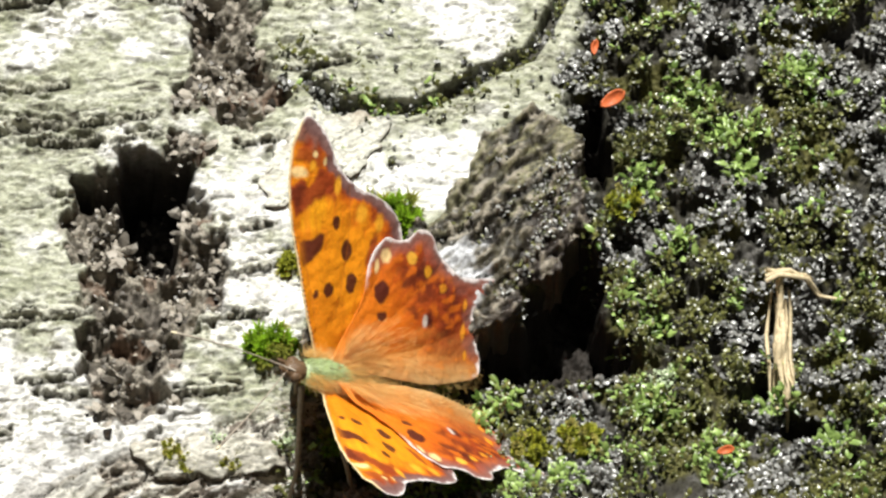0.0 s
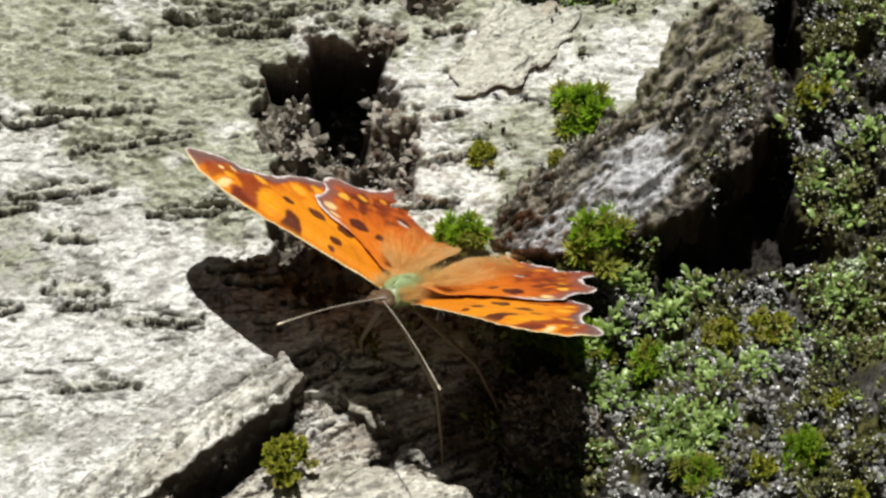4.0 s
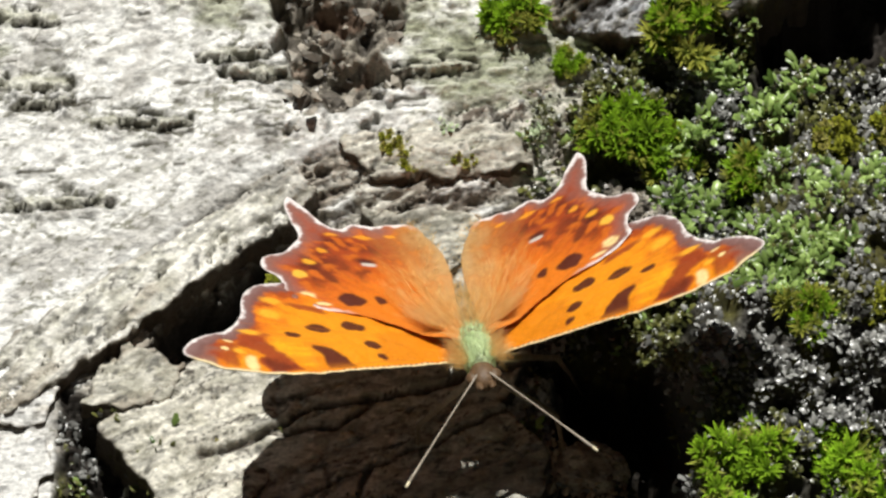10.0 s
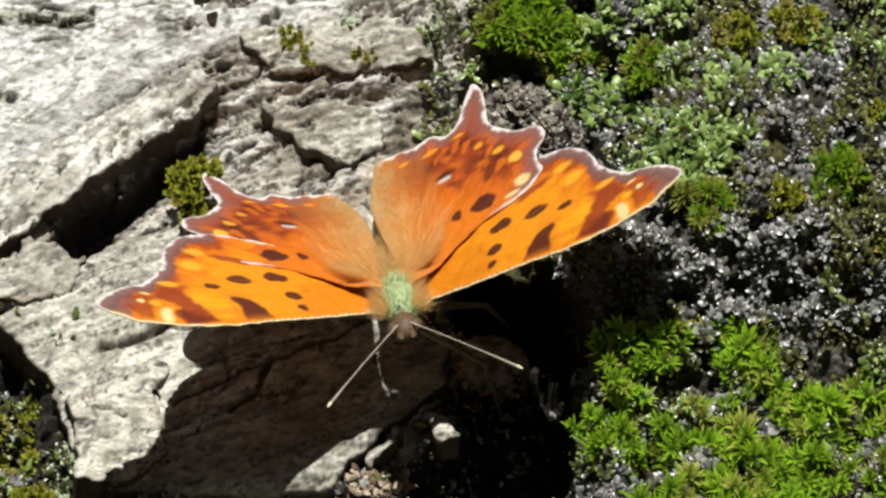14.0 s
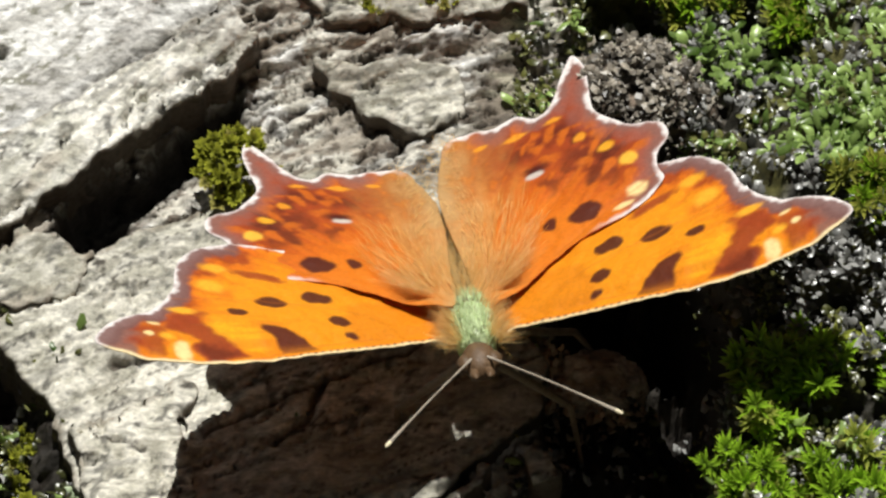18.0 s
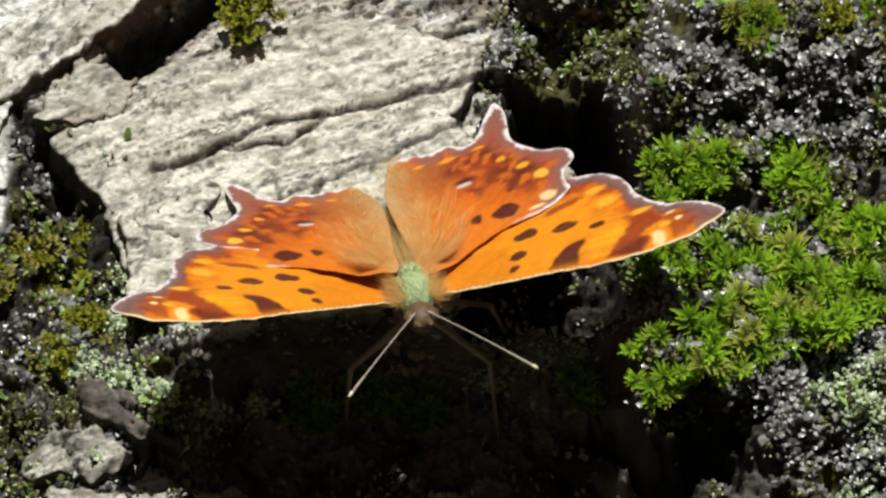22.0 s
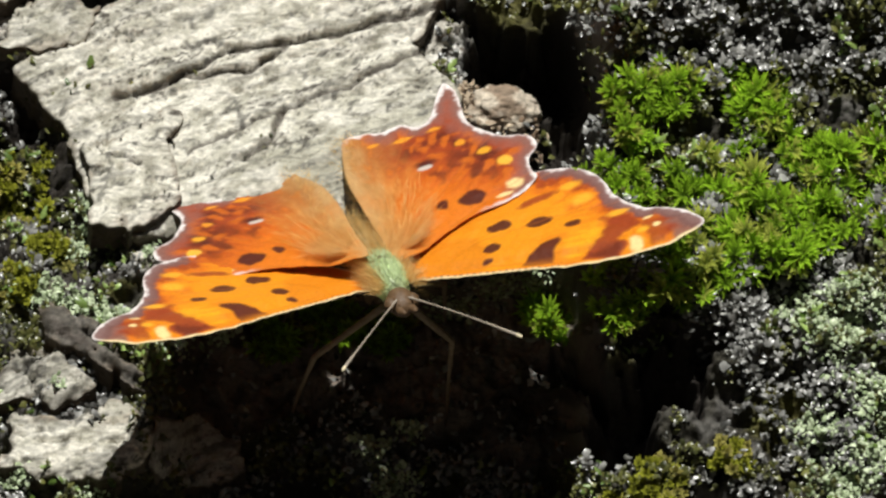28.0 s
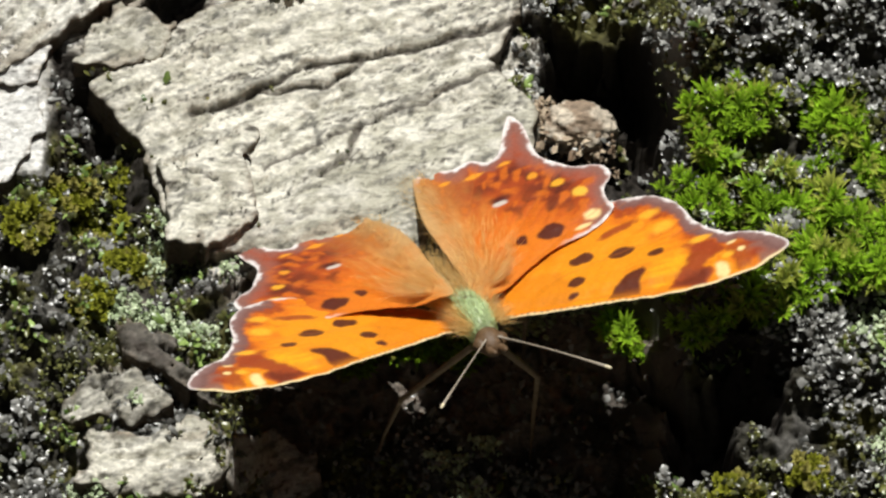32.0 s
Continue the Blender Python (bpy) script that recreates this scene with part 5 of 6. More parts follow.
        tone = mix3(tone, rust, step01(inside(x, y, [(18.6, 4.2), (21, 4.6), (21.5, 6.5), (20, 8.2), (18.6, 7.4)]) + wob * 1.5, -0.3, 0.6) * 0.8)
        tone = mix3(tone, rust, (1 - step01(np.hypot((x - 11.9) / 1.9, (y + 3.6 + 0.25 * (x - 11.9)) / 0.62) + ragged * 0.8, 0.6, 1.15)) * 0.85)
        tone = mix3(tone, (0.22, 0.105, 0.085), step01(x + 0.15 * y + wob * 2.2, 21.0, 22.4) * 0.9)
        tone = mix3(tone, mauve, (1 - step01(rim + wob * 1.0, 0.95, 1.45)) * 0.92)
        tone = mix3(tone, (0.27, 0.17, 0.16), (1 - step01(rim + wob * 0.8, 0.3, 1.0)) * 0.5)
        big = inside(x, y, [(9.0, 4.7), (10.1, 3.5), (11.2, 2.9), (12.3, 2.9), (12.5, 3.4), (11.7, 4.3), (11.5, 5.8), (10.2, 5.3)]) + wob * 0.6
        tone = mix3(tone, (0.085, 0.013, 0.008), step01(big, -0.16, 0.2) * (1 - 0.35 * step01(y - 0.32 * x, 0.9, 2.0)) * 0.96)
        spots = (((8.3, -1.5), 0.98, 0.58, brown, 0.08), ((11.3, -0.4), 1.02, 0.66, brown, 0.08), ((13.7, 1.6), 0.66, 0.5, brown, 0.12), ((7.3, 1.3), 0.68, 0.62, brown, 0.08), ((6.7, 2.6), 0.45, 0.26, brown, 0.15),
                 ((14.3, -4.1), 0.85, 0.55, yellow, 0.35), ((15.0, -1.6), 0.9, 0.7, yellow, 0.4), ((17.2, 1.9), 0.9, 0.42, yellow, 0.35), ((17.8, 7.0), 0.5, 0.85, cream, 0.3), ((18.6, 5.5), 0.5, 0.4, yellow, 0.4),
                 ((19.7, 5.4), 0.3, 0.34, cream, 0.3), ((19.2, 4.0), 0.42, 0.24, cream, 0.3))
    for (cx, cy), rx, ry, colour, soft in spots:
        r = np.hypot((x - cx) / rx, (y - cy) / ry) + ragged * 0.6 + wob * 0.3
        tone = mix3(tone, colour, (1 - step01(r, 0.95 - soft, 1.08 + soft)) * 0.94)
    # veins fan out from the hinge
    vein = np.abs(np.sin(ang * (7.5 if hind else 6.5) + 0.35 * np.sin(reach * 0.2)))
    tone = mix3(tone, (0.46, 0.13, 0.02), (1 - step01(vein * reach, 0.15, 0.8)) * step01(reach, 3, 7) * 0.35)
    # pale fringe, broken; along the leading edge it is narrow, yellowish and dotted
    front = 0.0 if hind else step01(y - 0.30 * x, 0.2, 1.2)
    wide = 0.46 if hind else 0.38
    tone = mix3(tone, fringe, (1 - step01(d + ragged * 0.7, 0.05, wide)) * (0.92 * (1 - front)) * (np.where(y > -4.2, step01(x, 7, 10.5), step01(x, 0.8, 2.2)) if hind else 1))
    if not hind:
        tone = mix3(tone, (0.86, 0.70, 0.40), (1 - step01(d, 0.12, 0.34)) * front * 0.95)
        tone = mix3(tone, (0.07, 0.03, 0.015), (1 - step01(np.abs(d - 0.26), 0.03, 0.16)) * front * step01(np.sin(x * 13.0), 0.1, 0.6) * 0.8 * (1 - step01(x, 11, 14)))
    z = 0.25 * np.sin(vein * 1.57) * step01(reach, 2, 9) * 0.5 - (x / 24) ** 2 * 0.9 + wob * 0.25
    if hind:
        z = z - 0.12 - 0.9 * step01(-y, 9, 20) + 0.8 * (1 - step01(x, 0, 3))
    else:
        z = z - 0.5 * step01(y - 0.38 * x, -0.6, 0.6) * 0.6
    v = np.stack([x * side, y, z + (0.22 if hind else 0.0)], 1) * MM
    if side < 0:
        q = q[:, ::-1]
    return mesh_from("hindwing" if hind else "forewing", v, q, [WING], tone)


def ellipsoid_mesh(name, rings, mat, sides=20):
    """A body along y: rings of (y, half-width, half-height, centre height) in mm."""
    v, f = [], []
    for y, a, b, c in rings:
        for i in range(sides):
            t = 2 * math.pi * i / sides
            k = 1 + 0.05 * noise.noise(Vector((y * 1.3, math.cos(t) * 2, math.sin(t) * 2)))
            v.append((a * k * math.cos(t) * MM, y * MM, (c + b * k * math.sin(t)) * MM))
    for k in range(len(rings) - 1):
        for i in range(sides):
            f.append((k * sides + i, (k + 1) * sides + i, (k + 1) * sides + (i + 1) % sides, k * sides + (i + 1) % sides))
    f.append(tuple(range(sides)))
    f.append(tuple(reversed(range((len(rings) - 1) * sides, len(rings) * sides))))
    me = bpy.data.meshes.new(name)
    me.from_pydata(v, [], f)
    me.polygons.foreach_set("use_smooth", np.ones(len(me.polygons), bool))
    me.materials.append(mat)
    return me


def strands(name, base, axis, length, width, mat, seed):
    """Fine hairs: thin bent slivers."""
    rng = np.random.default_rng(seed)
    up = rng.normal(size=axis.shape)
    return leaf_mesh(name, base, axis, up, length, np.full(len(base), width), length * 0.0 + width * 0.1, mat)


REST = pose(-0.0028, -0.0243, ZO - 0.0285, -29.4, 11.2, -170.9)     # where it stands longest, for the reach of its legs


def build_butterfly():
    body = new("butterfly")
    tagged(body, "orange and brown spotted butterfly with ragged wing edges", "butterfly")
    wings = []
    for side in (1, -1):
        for hind in (False, True):
            w = part("hindwing" if hind else "forewing", wing_mesh(HIND if hind else FORE, side, hind), body,
                     "rust-orange scalloped wing with a tail" if hind else "bright orange wing with dark spots and brown edge",
                     Matrix.Translation((side * 0.0012, 0, 0)))
            mod = w.modifiers.new("thickness", "SOLIDIFY")
            mod.thickness, mod.offset = 0.00007, 0
            wings.append(w)
    part("thorax", ellipsoid_mesh("thorax", [(-1.8, 0.5, 0.5, -0.1), (-1.2, 1.1, 1.0, 0.0), (-0.2, 1.3, 1.3, 0.25), (0.9, 1.45, 1.5, 0.35), (2.0, 1.35, 1.35, 0.25),
                                             (2.8, 1.2, 1.1, 0.1), (3.4, 0.7, 0.8, 0.0)], THORAX), body, "thorax with pale green down")
    part("abdomen", ellipsoid_mesh("abdomen", [(-2.4, 0.7, 0.7, -0.1), (-4, 1.1, 1.1, -0.4), (-6, 1.2, 1.2, -0.9), (-8.5, 1.05, 1.05, -1.7), (-10.5, 0.8, 0.8, -2.5),
                                               (-11.8, 0.45, 0.45, -3.0), (-12.2, 0.15, 0.15, -3.2)], DARK_BODY), body, "brown hairy abdomen")
    head = part("head", ellipsoid_mesh("head", [(3.0, 0.7, 0.7, 0.0), (3.5, 1.0, 0.95, -0.1), (4.2, 1.1, 1.0, -0.2), (4.9, 0.85, 0.75, -0.3), (5.3, 0.4, 0.4, -0.4)], DARK_BODY), body)
    for side in (-1, 1):
        eye = ellipsoid_mesh("eye", [(-0.62, 0.15, 0.15, 0), (-0.45, 0.45, 0.45, 0), (0, 0.62, 0.62, 0), (0.45, 0.45, 0.45, 0), (0.62, 0.15, 0.15, 0)], DARK_BODY, 12)
        part("eye", eye, head, m=Matrix.Translation((side * 0.0008, 0.0042, -0.0001)))
        palp = tube_mesh("palp", [(side * 0.0004, 0.0048, -0.0003), (side * 0.0005, 0.0058, -0.0001), (side * 0.0004, 0.0065, 0.0002)], [0.0003, 0.00032, 0.0001], DARK_BODY)
        part("palp", palp, head)
    feelers = []
    for side, reach, bow in ((1, 12.6, -0.15), (-1, 12.8, 0.15)):
        pts = [Vector((bow * math.sin(u * 3.14), reach * u, 0.25 * math.sin(u * 3.14))) for u in np.linspace(0, 1, 9)]
        an = part("antenna", tube_mesh("antenna", [p * MM for p in pts], [0.0001, 0.00008, 0.000065, 0.000065, 0.000065, 0.00007, 0.00008, 0.00011, 0.00013], ANTENNA), body,
                  m=pose(side * 0.0005, 0.0046, 0.0004, 0, 0, -30 * side))
        way = (pts[-1] - pts[-2]).normalized()
        part("club", tube_mesh("club", [pts[-1] * MM, (pts[-1] + way * 0.35) * MM, (pts[-1] + way * 0.6) * MM], [0.00014, 0.00014, 0.00007], CLUB), an, "pale antenna tip")
        feelers.append(an)
    back = REST.inverted() @ TRUNK
    lx, ls = -2.9, -36.0
    for side, y0, fx, fs in ((1, 2.2, -6.5, -5.5), (-1, 2.4, 5.5, -6.5), (1, -1.0, -6.5, 3.5), (-1, -1.0, 6.0, 3.0)):
        hip = Vector((side * 0.8, y0, -1.2)) * MM
        foot = back @ on_bark(lx + fx, ls + fs, 0.0)
        knee = hip.lerp(foot, 0.45) + Vector((side * 0.0022, 0.0006, 0.0012))
        part("leg", tube_mesh("leg", [hip, knee, knee.lerp(foot, 0.55) + Vector((0, 0, 0.0003)), foot], [0.00032, 0.00024, 0.00015, 0.0001], LEG), body)
    rng = np.random.default_rng(9)
    # short green down on the thorax
    n = 1700
    a, y = rng.uniform(0.15, 2.99, n), rng.uniform(-1.8, 3.6, n)
    r = 1.35 * np.sqrt(np.clip(1 - ((y - 0.7) / 3.6) ** 2, 0.1, 1))
    base = np.stack([r * np.cos(a), y, 0.45 + r * np.sin(a)], 1)
    axis = np.stack([np.cos(a) * 0.5, -1.1 + rng.normal(0, 0.3, n), np.sin(a) * 0.4], 1)
    part("down", strands("down", base, axis, rng.uniform(0.3, 0.7, n), 0.05, THORAX, 1), body, "pale green thorax down")
    # golden mane round the thorax
    n = 2400
    a = rng.choice([0, 1], n) * 2.1 + rng.uniform(0.1, 0.95, n)
    y = rng.uniform(-2.2, 3.8, n)
    base = np.stack([1.25 * np.cos(a), y, 0.3 + 1.15 * np.sin(a)], 1)
    axis = np.stack([np.cos(a) + rng.normal(0, 0.3, n), -0.7 + rng.normal(0, 0.5, n), np.sin(a) * 0.6 + rng.normal(0, 0.25, n)], 1)
    part("mane", strands("mane", base, axis, rng.uniform(0.7, 2.2, n), 0.024, HAIR, 4), body, "golden hair round the thorax")
    # long soft hair behind the thorax
    n = 2200
    a, y = rng.uniform(0.2, 2.94, n), rng.uniform(-8.0, 0.0, n)
    base = np.stack([1.2 * np.cos(a), y, 0.3 + 1.2 * np.sin(a) + 0.12 * y], 1)
    axis = np.stack([np.cos(a) * 0.8 + rng.normal(0, 0.25, n), -1.0 + rng.normal(0, 0.3, n), np.sin(a) * 0.5], 1)
    part("hair", strands("hair", base, axis, rng.uniform(1.2, 3.0, n), 0.022, HAIR, 3), body, "golden hair behind the thorax")
    # long hair that lies over each hindwing from its root, and soft hair along its inner edge
    for w, way in ((wings[1], 1), (wings[3], -1)):
        n = 1300
        q = rng.uniform(0, 1, n) ** 1.5
        turn = rng.uniform(-1.62, -0.35, n)
        far = 0.8 + 8.5 * q * step01(-turn, 0.2, 1.2)
        base = np.stack([way * (far * np.cos(turn) + 0.2), far * np.sin(turn) - 0.5, 0.75 + rng.uniform(0, 0.35, n) - 0.03 * far], 1)
        axis = np.stack([way * (np.cos(turn) + rng.normal(0, 0.2, n)), np.sin(turn) + rng.normal(0, 0.2, n), rng.uniform(0.0, 0.22, n)], 1)
        part("hair", strands("hair", base, axis, rng.uniform(1.4, 4.0, n) * (1 - 0.5 * q), 0.02, HAIR, 6), w, "long golden hair over the wing's root")
        n = 700
        y = rng.uniform(-18.4, -4, n)
        base = np.stack([way * (rng.uniform(-0.2, 1.8, n) + 0.5 * step01(-y, 14, 18)), y, 0.75 + rng.uniform(0, 0.25, n) - 0.9 * step01(-y, 9, 20)], 1)
        axis = np.stack([way * rng.uniform(-0.9, 0.2, n), -0.8 + rng.normal(0, 0.3, n), rng.uniform(-0.1, 0.3, n)], 1)
        part("hair", strands("hair", base, axis, rng.uniform(0.6, 1.5, n), 0.018, HAIR, 5), w, "pale hair on the wing's inner edge")
    return body, wings, feelers


build_setting()
trunk = build_trunk()
build_plates(trunk)
build_lumps()
build_moss()
build_scatter()
build_bits()
butterfly, (forewing_left, hindwing_left, forewing_right, hindwing_right), (antenna_left, antenna_right) = build_butterfly()


def motions():
    # the butterfly turns and walks down the bark
    walk(butterfly, [
        (0.0, pose(0.00682, -0.00425, ZO + 0.01463, 25.4, -58.6, 110.0)),
        (0.5, pose(0.00294, -0.00363, ZO + 0.01673, 11.9, -34.6, 108.1)),
        (1.0, pose(0.00294, -0.00363, ZO + 0.01673, 11.9, -34.6, 108.1)),
        (1.5, pose(0.00294, -0.00363, ZO + 0.01673, 11.9, -34.6, 108.1)),
        (2.0, pose(0.00294, -0.00363, ZO + 0.01673, 11.9, -34.6, 108.1)),
        (2.5, pose(0.00106, -0.00375, ZO + 0.01557, -1.8, -28.8, 127.5)),
        (3.0, pose(-0.00272, -0.00439, ZO + 0.01403, -1.1, -29.6, 130.7)),
        (3.5, pose(-0.00354, -0.00450, ZO + 0.01364, -1.7, -26.3, 142.0)),
        (4.0, pose(-0.00400, -0.00513, ZO + 0.01211, -6.7, -23.4, 152.0)),
        (4.5, pose(-0.00441, -0.00559, ZO + 0.01120, -13.5, -14.8, 163.5)),
        (6.5, pose(0.00040, -0.00667, ZO + 0.00916, -15.5, 18.4, -161.1)),
        (7.0, pose(0.00072, -0.00759, ZO + 0.00727, -16.6, 22.4, -164.1)),
        (7.5, pose(0.00095, -0.00773, ZO + 0.00709, -16.2, 22.8, -162.1)),
        (8.0, pose(-0.00014, -0.00830, ZO + 0.00598, -20.4, 19.5, -171.2)),
        (8.5, pose(-0.00261, -0.00974, ZO + 0.00302, -25.3, 8.7, -175.8)),
        (9.0, pose(-0.00291, -0.01113, ZO + 0.00017, -27.1, 9.7, -177.6)),
        (9.5, pose(-0.00095, -0.01280, ZO + -0.00349, -25.1, 14.1, -175.5)),
        (10.0, pose(-0.00153, -0.01480, ZO + -0.00786, -27.5, 11.1, -177.2)),
        (10.5, pose(0.00018, -0.01567, ZO + -0.00979, -26.6, 16.6, -176.8)),
        (11.0, pose(0.00021, -0.01677, ZO + -0.01227, -28.3, 13.5, -176.2)),
        (11.5, pose(0.00038, -0.01673, ZO + -0.01228, -28.1, 13.2, -177.6)),
        (12.0, pose(0.00026, -0.01671, ZO + -0.01222, -27.8, 12.6, -178.1)),
        (12.5, pose(0.00029, -0.01670, ZO + -0.01223, -27.0, 12.3, -179.1)),
        (13.0, pose(0.00033, -0.01665, ZO + -0.01213, -26.9, 12.1, 179.6)),
        (13.5, pose(0.00036, -0.01667, ZO + -0.01218, -27.8, 12.2, 179.7)),
        (15.5, pose(-0.00003, -0.01653, ZO + -0.01187, -28.3, 11.5, -178.9)),
        (16.0, pose(0.00002, -0.01652, ZO + -0.01186, -28.2, 11.3, -178.7)),
        (16.5, pose(0.00000, -0.01651, ZO + -0.01183, -28.6, 11.4, -178.3)),
        (17.0, pose(-0.00003, -0.01650, ZO + -0.01181, -28.6, 10.8, -177.9)),
        (17.5, pose(-0.00055, -0.01684, ZO + -0.01254, -29.9, 9.4, -178.4)),
        (18.0, pose(-0.00058, -0.01721, ZO + -0.01332, -30.5, 9.0, -178.2)),
        (18.5, pose(-0.00041, -0.01727, ZO + -0.01346, -30.2, 8.6, -177.6)),
        (19.0, pose(-0.00038, -0.01728, ZO + -0.01348, -29.9, 9.0, -177.9)),
        (19.5, pose(-0.00041, -0.01729, ZO + -0.01350, -30.3, 9.4, -177.9)),
        (20.0, pose(-0.00050, -0.01908, ZO + -0.01734, -28.7, 6.9, -176.0)),
        (20.5, pose(-0.00184, -0.02047, ZO + -0.02033, -29.4, 7.6, -176.3)),
        (21.0, pose(-0.00214, -0.02100, ZO + -0.02147, -29.1, 9.6, -178.5)),
        (21.5, pose(-0.00290, -0.02219, ZO + -0.02399, -24.3, 9.4, -178.9)),
        (22.0, pose(-0.00252, -0.02272, ZO + -0.02511, -25.3, 9.5, -175.0)),
        (22.5, pose(-0.00220, -0.02363, ZO + -0.02704, -25.2, 11.9, -172.8)),
        (23.0, pose(-0.00246, -0.02428, ZO + -0.02844, -24.9, 12.2, -171.8)),
        (23.5, pose(-0.00211, -0.02487, ZO + -0.02971, -24.2, 10.6, -167.7)),
        (24.0, pose(-0.00189, -0.02492, ZO + -0.02978, -22.2, 11.4, -167.0)),
        (24.5, pose(-0.00186, -0.02496, ZO + -0.02986, -24.6, 12.1, -166.7)),
        (25.0, pose(-0.00181, -0.02497, ZO + -0.02989, -25.4, 12.4, -166.4)),
        (25.5, pose(-0.00180, -0.02499, ZO + -0.02994, -25.1, 12.4, -166.3)),
        (26.0, pose(-0.00196, -0.02494, ZO + -0.02982, -25.5, 12.1, -166.5)),
        (26.5, pose(-0.00185, -0.02497, ZO + -0.02990, -26.3, 12.7, -167.0)),
        (28.5, pose(-0.00181, -0.02480, ZO + -0.02953, -25.9, 13.5, -165.6)),
        (29.0, pose(-0.00184, -0.02484, ZO + -0.02961, -26.9, 13.3, -165.4)),
        (29.5, pose(-0.00180, -0.02482, ZO + -0.02958, -26.4, 13.1, -165.6)),
        (30.0, pose(-0.00182, -0.02480, ZO + -0.02953, -26.1, 13.4, -165.6)),
        (30.5, pose(-0.00176, -0.02479, ZO + -0.02951, -25.6, 13.6, -165.5)),
        (31.0, pose(-0.00177, -0.02480, ZO + -0.02952, -25.6, 13.3, -165.2)),
        (31.5, pose(-0.00169, -0.02482, ZO + -0.02957, -25.8, 13.8, -164.5)),
        (32.0, pose(-0.00117, -0.02567, ZO + -0.03139, -25.8, 16.4, -164.0)),
    ])
    walk(forewing_left, [
        (0.0, pose(0.0012, 0, 0.00000, -1.0, -34.8, 6.9)),
        (0.5, pose(0.0012, 0, 0.00000, -3.9, -16.9, -8.4)),
        (2.0, pose(0.0012, 0, 0.00000, -3.9, -16.9, -8.4)),
        (2.5, pose(0.0012, 0, 0.00000, 0.7, -19.0, -9.1)),
        (3.0, pose(0.0012, 0, 0.00000, 0.0, -15.6, -8.4)),
        (3.5, pose(0.0012, 0, 0.00000, -0.8, -16.7, -5.7)),
        (4.0, pose(0.0012, 0, 0.00000, -1.5, -15.3, -3.9)),
        (4.5, pose(0.0012, 0, 0.00000, -1.9, -17.8, 2.9)),
        (7.0, pose(0.0012, 0, 0.00000, -3.6, -21.1, 7.9)),
        (7.5, pose(0.0012, 0, 0.00000, -2.9, -22.0, 7.0)),
        (9.0, pose(0.0012, 0, 0.00000, -0.8, -24.5, 6.6)),
        (9.5, pose(0.0012, 0, 0.00000, -0.6, -24.3, 5.3)),
        (11.5, pose(0.0012, 0, 0.00000, -0.1, -27.1, 1.3)),
        (13.5, pose(0.0012, 0, 0.00000, -0.2, -25.8, 2.6)),
        (17.0, pose(0.0012, 0, 0.00000, 1.6, -20.8, 2.6)),
        (19.0, pose(0.0012, 0, 0.00000, 2.6, -20.5, 2.6)),
        (21.0, pose(0.0012, 0, 0.00000, 3.6, -17.0, 2.6)),
        (23.0, pose(0.0012, 0, 0.00000, 4.6, -14.6, -1.8)),
        (25.0, pose(0.0012, 0, 0.00000, 5.6, -8.5, -4.0)),
        (28.5, pose(0.0012, 0, 0.00000, 6.0, -10.0, -4.0)),
        (30.5, pose(0.0012, 0, 0.00000, 6.0, -11.9, -4.0)),
        (32.0, pose(0.0012, 0, 0.00000, 5.0, -11.4, -4.0)),
    ])
    walk(hindwing_left, [
        (0.0, pose(0.0012, 0, 0.00060, -3.6, -31.4, 5.7)),
        (0.5, pose(0.0012, 0, 0.00095, -3.5, -16.7, 5.9)),
        (2.0, pose(0.0012, 0, 0.00095, -3.5, -16.7, 5.9)),
        (2.5, pose(0.0012, 0, 0.00033, -8.2, -17.5, 4.1)),
        (3.0, pose(0.0012, 0, 0.00043, -4.9, -13.5, 4.8)),
        (3.5, pose(0.0012, 0, 0.00050, -4.1, -14.1, 6.1)),
        (4.0, pose(0.0012, 0, 0.00049, -4.1, -12.8, 6.1)),
        (4.5, pose(0.0012, 0, 0.00067, -4.1, -13.5, 4.8)),
        (7.0, pose(0.0012, 0, 0.00060, -5.8, -15.7, 0.1)),
        (7.5, pose(0.0012, 0, 0.00060, -5.7, -16.1, -0.1)),
        (9.0, pose(0.0012, 0, 0.00060, -5.9, -15.7, 0.1)),
        (9.5, pose(0.0012, 0, 0.00060, -4.5, -17.2, -0.1)),
        (11.5, pose(0.0012, 0, 0.00060, 1.8, -25.9, 0.8)),
        (13.5, pose(0.0012, 0, 0.00062, 2.6, -23.2, 2.0)),
        (17.0, pose(0.0012, 0, 0.00081, 2.1, -15.2, -0.5)),
        (19.0, pose(0.0012, 0, 0.00091, 1.8, -13.1, -1.9)),
        (21.0, pose(0.0012, 0, 0.00105, 2.7, -8.3, -2.3)),
        (23.0, pose(0.0012, 0, 0.00115, 1.5, -6.0, -2.9)),
        (25.0, pose(0.0012, 0, 0.00126, 0.9, 0.6, -2.9)),
        (28.5, pose(0.0012, 0, 0.00148, 2.4, 0.8, -2.2)),
        (30.5, pose(0.0012, 0, 0.00161, 3.0, -0.3, -1.8)),
        (32.0, pose(0.0012, 0, 0.00168, 3.0, 0.2, -1.6)),
    ])
